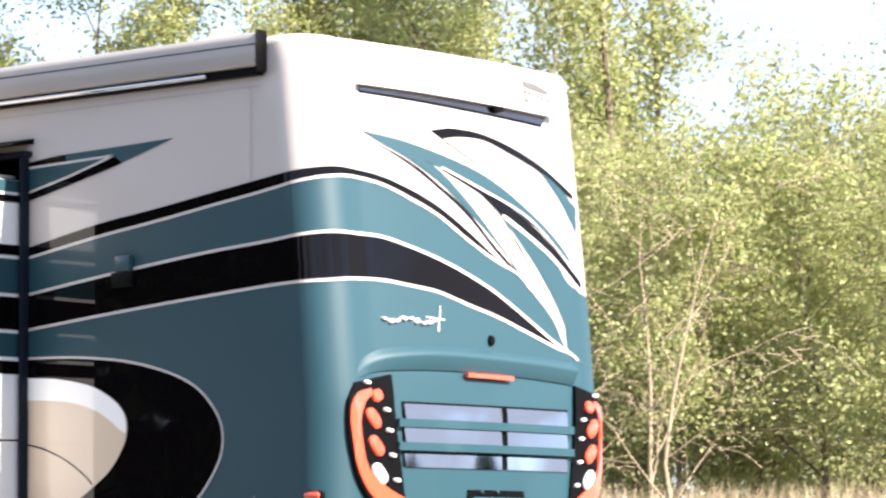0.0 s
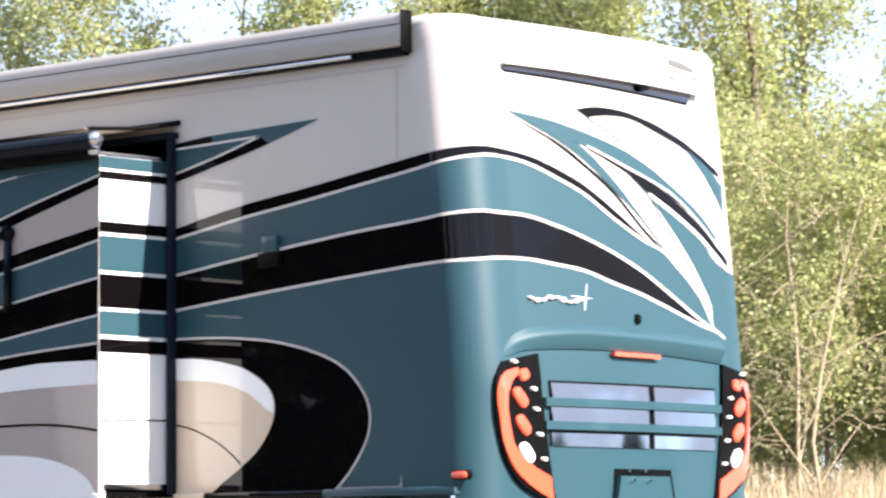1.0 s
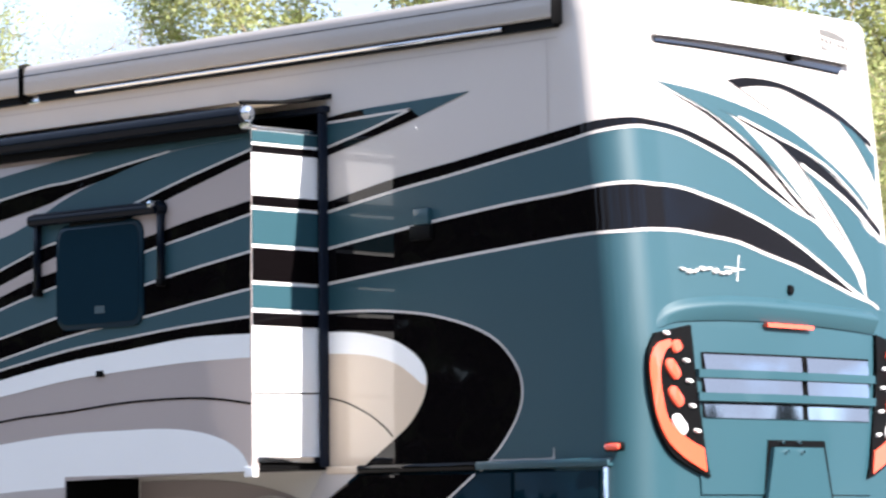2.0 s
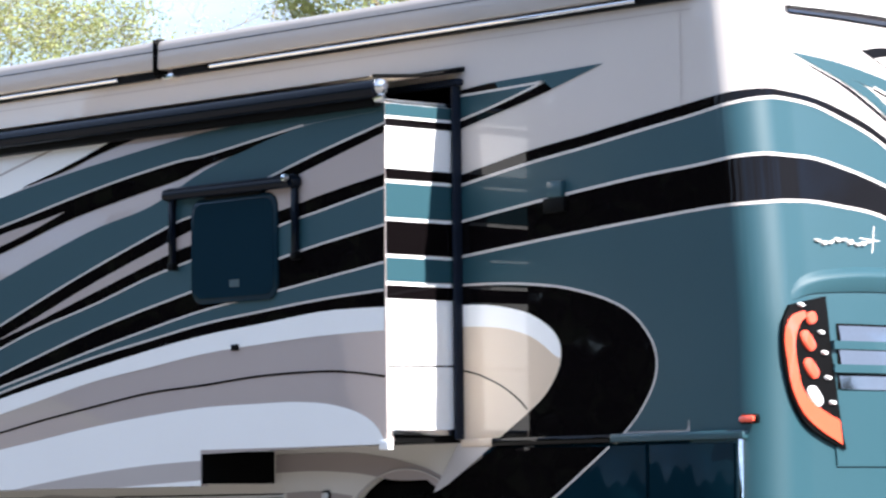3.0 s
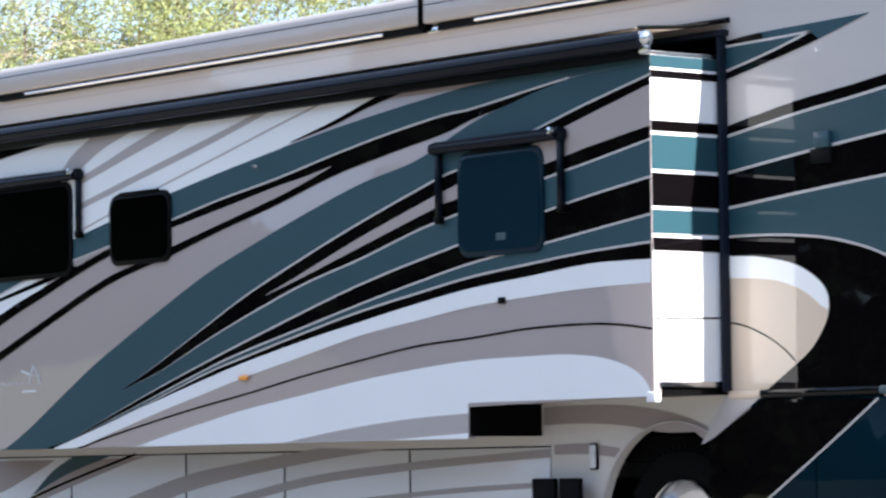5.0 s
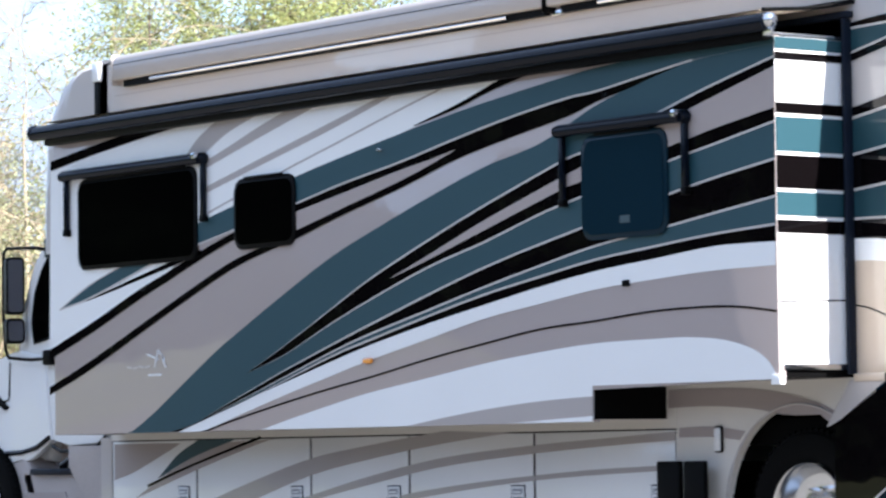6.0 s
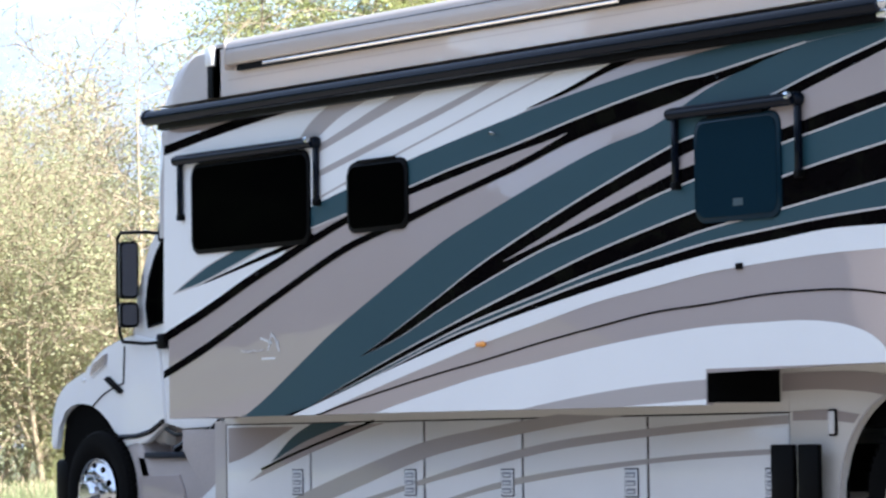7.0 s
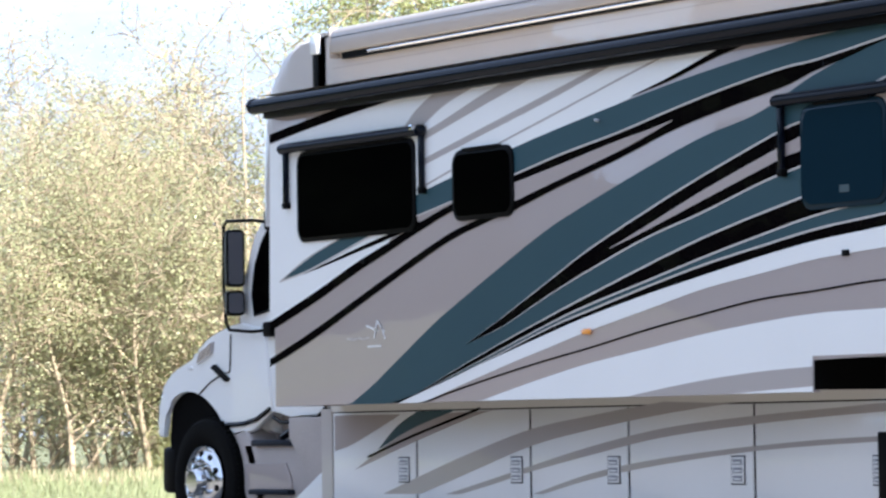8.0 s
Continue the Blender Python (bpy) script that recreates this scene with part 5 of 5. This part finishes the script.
def tree_meshes(seed, h, spread, leaf, leaves, size, clump=0.22, fill=1.0, **kw):
    """A bare skeleton mesh and a crown of separate small leaves."""
    rng = random.Random(seed)
    limbs, tips = grow(rng, h, spread, **kw)
    V, F = [], []
    for pts, rs, level in limbs:
        seg = 7 if level == 0 else 5 if level == 1 else 3
        base = len(V)
        for i, (p, r) in enumerate(zip(pts, rs)):
            d = (pts[min(i + 1, len(pts) - 1)] - pts[max(i - 1, 0)]).normalized()
            s = d.orthogonal().normalized()
            t = d.cross(s)
            V += [tuple(p + (s * math.cos(6.283 * k / seg) + t * math.sin(6.283 * k / seg)) * r) for k in range(seg)]
        for i in range(len(pts) - 1):
            for k in range(seg):
                a, b = base + i * seg + k, base + i * seg + (k + 1) % seg
                F.append((a, b, b + seg, a + seg))
    wood = bpy.data.meshes.new("trunk")
    wood.from_pydata(V, [], F)
    wood.polygons.foreach_set("use_smooth", [True] * len(F))
    r = np.random.default_rng(seed)
    T = np.array([tuple(p) for p, d in tips])
    T = T[r.permutation(len(T))[:max(40, int(len(T) * fill))]]
    pick = T[r.integers(0, len(T), leaves)] + r.normal(0, clump, (leaves, 3))
    a = r.normal(0, 1, (leaves, 3))
    a /= np.linalg.norm(a, axis=1)[:, None]
    b = np.cross(a, r.normal(0, 1, (leaves, 3)))
    b /= np.linalg.norm(b, axis=1)[:, None]
    s = (size * r.uniform(0.6, 1.35, leaves))[:, None]
    quad = np.stack([pick - a * s, pick - b * s * 0.55, pick + a * s, pick + b * s * 0.55], 1).reshape(-1, 3)
    crown = bpy.data.meshes.new("crown")
    crown.from_pydata(quad.tolist(), [], [(4 * i, 4 * i + 1, 4 * i + 2, 4 * i + 3) for i in range(leaves)])
    crown.materials.append(leaf)
    return wood, crown


def tree(name, meshes, bark, x, y, scale, turn, label, group):
    t = tagged(new(name), label, "tree" if name == "tree" else "bush", group)
    for n, me in (("trunk", meshes[0]), ("crown", meshes[1])):
        if n == "trunk" and not me.materials:
            me.materials.append(bark)
        ob = new(n, me)
        ob.parent = t
    t.matrix_basis = pose(x, y, height(x, y) - 0.05, 0, 0, turn) @ Matrix.Diagonal((scale, scale, scale, 1))
    return t


def polar(yaw, d):
    """A place at a heading from the tripod (the heading as in aim) and a distance."""
    return EYE[0] - math.sin(radians(yaw)) * d, EYE[1] + math.cos(radians(yaw)) * d


GREEN = [tree_meshes(11 + k, 7.0, 0.5, M_LEAF, 36000, 0.029, clump=0.17, fill=0.45, first=0.08, kids=(14, 6, 4), trunk=0.075) for k in range(3)]
TALL = [tree_meshes(21 + k, 8.2, 0.27, M_LEAF, 28000, 0.031, clump=0.18, fill=0.5, first=0.12, kids=(15, 6, 4), trunk=0.07) for k in range(2)]
PALE = [tree_meshes(31 + k, 8.0, 0.55, M_LEAF_PALE, 15000, 0.025, clump=0.16, first=0.03, kids=(17, 9, 5), trunk=0.08, thin=0.006) for k in range(3)]
LEAFY = [tree_meshes(41 + k, 8.0, 0.5, M_LEAF, 24000, 0.030, clump=0.2, fill=0.6, first=0.1, kids=(15, 7, 5), trunk=0.08, thin=0.005) for k in range(2)]
BUSH = [tree_meshes(51 + k, 3.2, 1.2, M_LEAF, 19000, 0.028, clump=0.13, fill=0.4, first=0.02, kids=(13, 6, 4), trunk=0.04) for k in range(2)]
SCRUB = [tree_meshes(61 + k, 3.2, 1.2, M_LEAF_PALE, 9000, 0.025, clump=0.2, first=0.01, kids=(15, 7, 5), trunk=0.05, thin=0.006) for k in range(2)]
BARE = [tree_meshes(71 + k, 3.3, 0.8, M_LEAF_PALE, 300, 0.02, first=0.08, kids=(8, 4, 3), trunk=0.022, thin=0.0035) for k in range(2)]
rng = random.Random(5)


def stand(name, meshes, bark, rows, label, group):
    for yaw, d, s, k in rows:
        x, y = polar(yaw, d)
        tree(name, meshes[k], bark, x, y, s, rng.uniform(0, 360), label, group)


# woods behind the rear of the motorhome
stand("tree", TALL, M_BARK, ((36.9, 36, 1.02, 0), (37.6, 39, 1.0, 1), (36.5, 41, 1.1, 0)), "tall airy tree in fresh spring leaf", "woodland trees")
stand("tree", GREEN, M_BARK, ((35.5, 37, 0.50, 1), (34.7, 39, 0.54, 2), (33.9, 37, 0.52, 0), (33.1, 38, 0.56, 1), (32.3, 38, 0.60, 2), (31.5, 38, 0.58, 0), (35.1, 44, 0.55, 0), (33.4, 45, 0.64, 1), (32.6, 45, 0.68, 2), (36.4, 43, 0.58, 2), (38.0, 42, 0.5, 0), (39.4, 43, 0.55, 1)), "young tree in fresh spring leaf at the wood's edge", "woodland trees")
stand("tree", TALL, M_BARK, ((41.3, 43, 0.95, 0), (42.0, 45, 1.1, 1), (42.8, 43, 1.05, 0), (43.6, 45, 1.15, 1), (44.4, 43, 1.05, 0), (45.2, 45, 1.1, 1), (46.0, 44, 1.0, 0), (46.6, 46, 0.95, 1)), "tree in fresh leaf behind the motorhome", "woodland trees")
stand("bush", BUSH, M_BARK, ((32.6, 31, 0.9, 0), (34.0, 32, 1.0, 1), (35.2, 33, 0.9, 0), (36.2, 32, 0.85, 1), (37.4, 33, 0.9, 0), (31.4, 31, 0.9, 1), (33.4, 35, 1.15, 1), (35.0, 36, 1.1, 0), (36.9, 35, 1.0, 1), (38.2, 34, 0.9, 0)), "leafy green shrub under the trees", "woodland shrubs")
stand("bush", BARE, M_TWIG, ((36.9, 28.5, 0.95, 0), (36.2, 28, 0.95, 1), (37.7, 29, 0.8, 1)), "bare pale-twigged sapling on the bank", "bare saplings")
# paler thicket beyond the cab
stand("tree", PALE, M_TWIG, ((50.3, 54, 0.86, 0), (51.2, 57, 0.92, 1), (57.9, 57, 0.84, 2), (58.5, 54, 0.74, 1)), "half-bare tree with pale yellow-green buds", "thicket trees")
stand("tree", LEAFY, M_BARK, ((52.0, 55, 0.98, 0), (52.8, 58, 1.06, 1), (53.6, 54, 1.0, 0), (54.4, 57, 1.06, 1), (55.2, 55, 1.02, 1), (56.0, 57, 1.04, 0), (56.8, 54, 0.96, 1), (57.4, 58, 0.94, 0)), "tall tree in thin yellow-green leaf behind the motorhome", "thicket trees")
stand("tree", PALE, M_TWIG, ((59.9, 54, 0.52, 1), (60.6, 57, 0.64, 0), (61.2, 54, 0.60, 2), (61.9, 57, 0.58, 1), (62.6, 54, 0.56, 0), (63.3, 57, 0.64, 2), (60.2, 62, 0.64, 2), (61.0, 64, 0.7, 1), (61.7, 63, 0.70, 0), (62.4, 64, 0.66, 2), (63.1, 62, 0.66, 1), (63.9, 60, 0.66, 0)), "bushy half-bare tree with pale buds", "thicket trees")
stand("bush", SCRUB, M_TWIG, ((59.3, 52, 0.9, 0), (59.9, 51, 1.0, 1), (60.5, 52, 0.95, 0), (61.1, 51, 1.05, 1), (61.7, 52, 1.0, 0), (62.3, 51, 0.95, 1), (62.9, 52, 1.0, 0), (63.5, 51, 1.05, 1), (60.2, 57, 1.3, 0), (60.8, 58, 1.3, 1), (61.4, 58, 1.35, 1), (62.0, 57, 1.25, 0), (62.6, 57, 1.3, 0), (63.2, 58, 1.35, 1)), "tan twiggy scrub at the thicket's foot", "thicket shrubs")
stand("bush", BUSH, M_TWIG, ((59.7, 50.5, 0.30, 0), (60.9, 51, 0.22, 1)), "low green shrub at the foot of the thicket", "thicket shrubs")
stand("bush", BARE, M_TWIG, ((58.8, 50, 1.85, 0), (59.3, 52, 1.95, 1), (59.0, 54, 2.0, 0)), "tall bare sapling by the thicket", "bare saplings")

# belt of woods round the other sides of the meadow, seen only in the paint and chrome
r = np.random.default_rng(8)
n = 300000
ang = np.radians(r.uniform(-180, 60, n))
low = np.clip((np.degrees(ang) - 5) / 25, 0, 1)
top = (11.0 + 1.6 * np.sin(ang * 17) + 1.1 * np.sin(ang * 41 + 1)) * (1 - low) + (4.0 + 1.2 * np.sin(ang * 41)) * low
dist = r.uniform(52, 64, n)
c = np.stack([dist * np.cos(ang), -6 + dist * np.sin(ang), 0.2 + top * r.uniform(0, 1, n)], 1)
a = r.normal(0, 1, (n, 3))
a /= np.linalg.norm(a, axis=1)[:, None]
b = np.cross(a, r.normal(0, 1, (n, 3)))
b /= np.linalg.norm(b, axis=1)[:, None]
q = np.stack([c - a * 0.30, c - b * 0.22, c + a * 0.30, c + b * 0.22], 1).reshape(-1, 3)
me = bpy.data.meshes.new("far_woods")
me.from_pydata(q.tolist(), [], [(4 * i, 4 * i + 1, 4 * i + 2, 4 * i + 3) for i in range(n)])
me.materials.append(leaf_material("conifer_needles", (0.012, 0.017, 0.010), 0.3, 0.1, 0.0))
tagged(new("far_woods", me), "belt of dark conifer woods round the meadow", "woods", kind="stuff")


def blades(name, label, mat, spots, hgt, width, seed):
    """A field of grass blades round the given headings and distances."""
    r = random.Random(seed)
    V, F = [], []
    for yaw0, yaw1, d0, d1, count in spots:
        for _ in range(count):
            x, y = polar(r.uniform(yaw0, yaw1), r.uniform(d0, d1))
            z = height(x, y) - 0.02
            h, a, w = hgt * r.uniform(0.45, 1.15), r.uniform(0, 3.14), width * r.uniform(0.6, 1.4)
            lx, ly = r.gauss(0, 0.22) * h, r.gauss(0, 0.22) * h
            b = len(V)
            c, s = math.cos(a) * w, math.sin(a) * w
            V += [(x - c, y - s, z), (x + c, y + s, z), (x + lx * 0.4 + c * 0.7, y + ly * 0.4 + s * 0.7, z + h * 0.55), (x + lx * 0.4 - c * 0.7, y + ly * 0.4 - s * 0.7, z + h * 0.55), (x + lx, y + ly, z + h)]
            F += [(b, b + 1, b + 2, b + 3), (b + 3, b + 2, b + 4)]
    me = bpy.data.meshes.new(name)
    me.from_pydata(V, [], F)
    me.materials.append(mat)
    tagged(new(name, me), label, "grass", kind="stuff")


blades("dry_grass", "tall dry straw-coloured grass on the bank", M_STRAW, ((30, 40, 25, 30, 20000),), 0.75, 0.008, 3)
blades("dry_grass", "pale dry grass along the thicket", M_STRAW, ((57, 64, 47, 54, 3000),), 0.35, 0.008, 6)
blades("meadow_grass", "fresh green meadow grass in the sun", M_GRASS, ((57, 64, 34, 53, 40000),), 0.30, 0.010, 4)
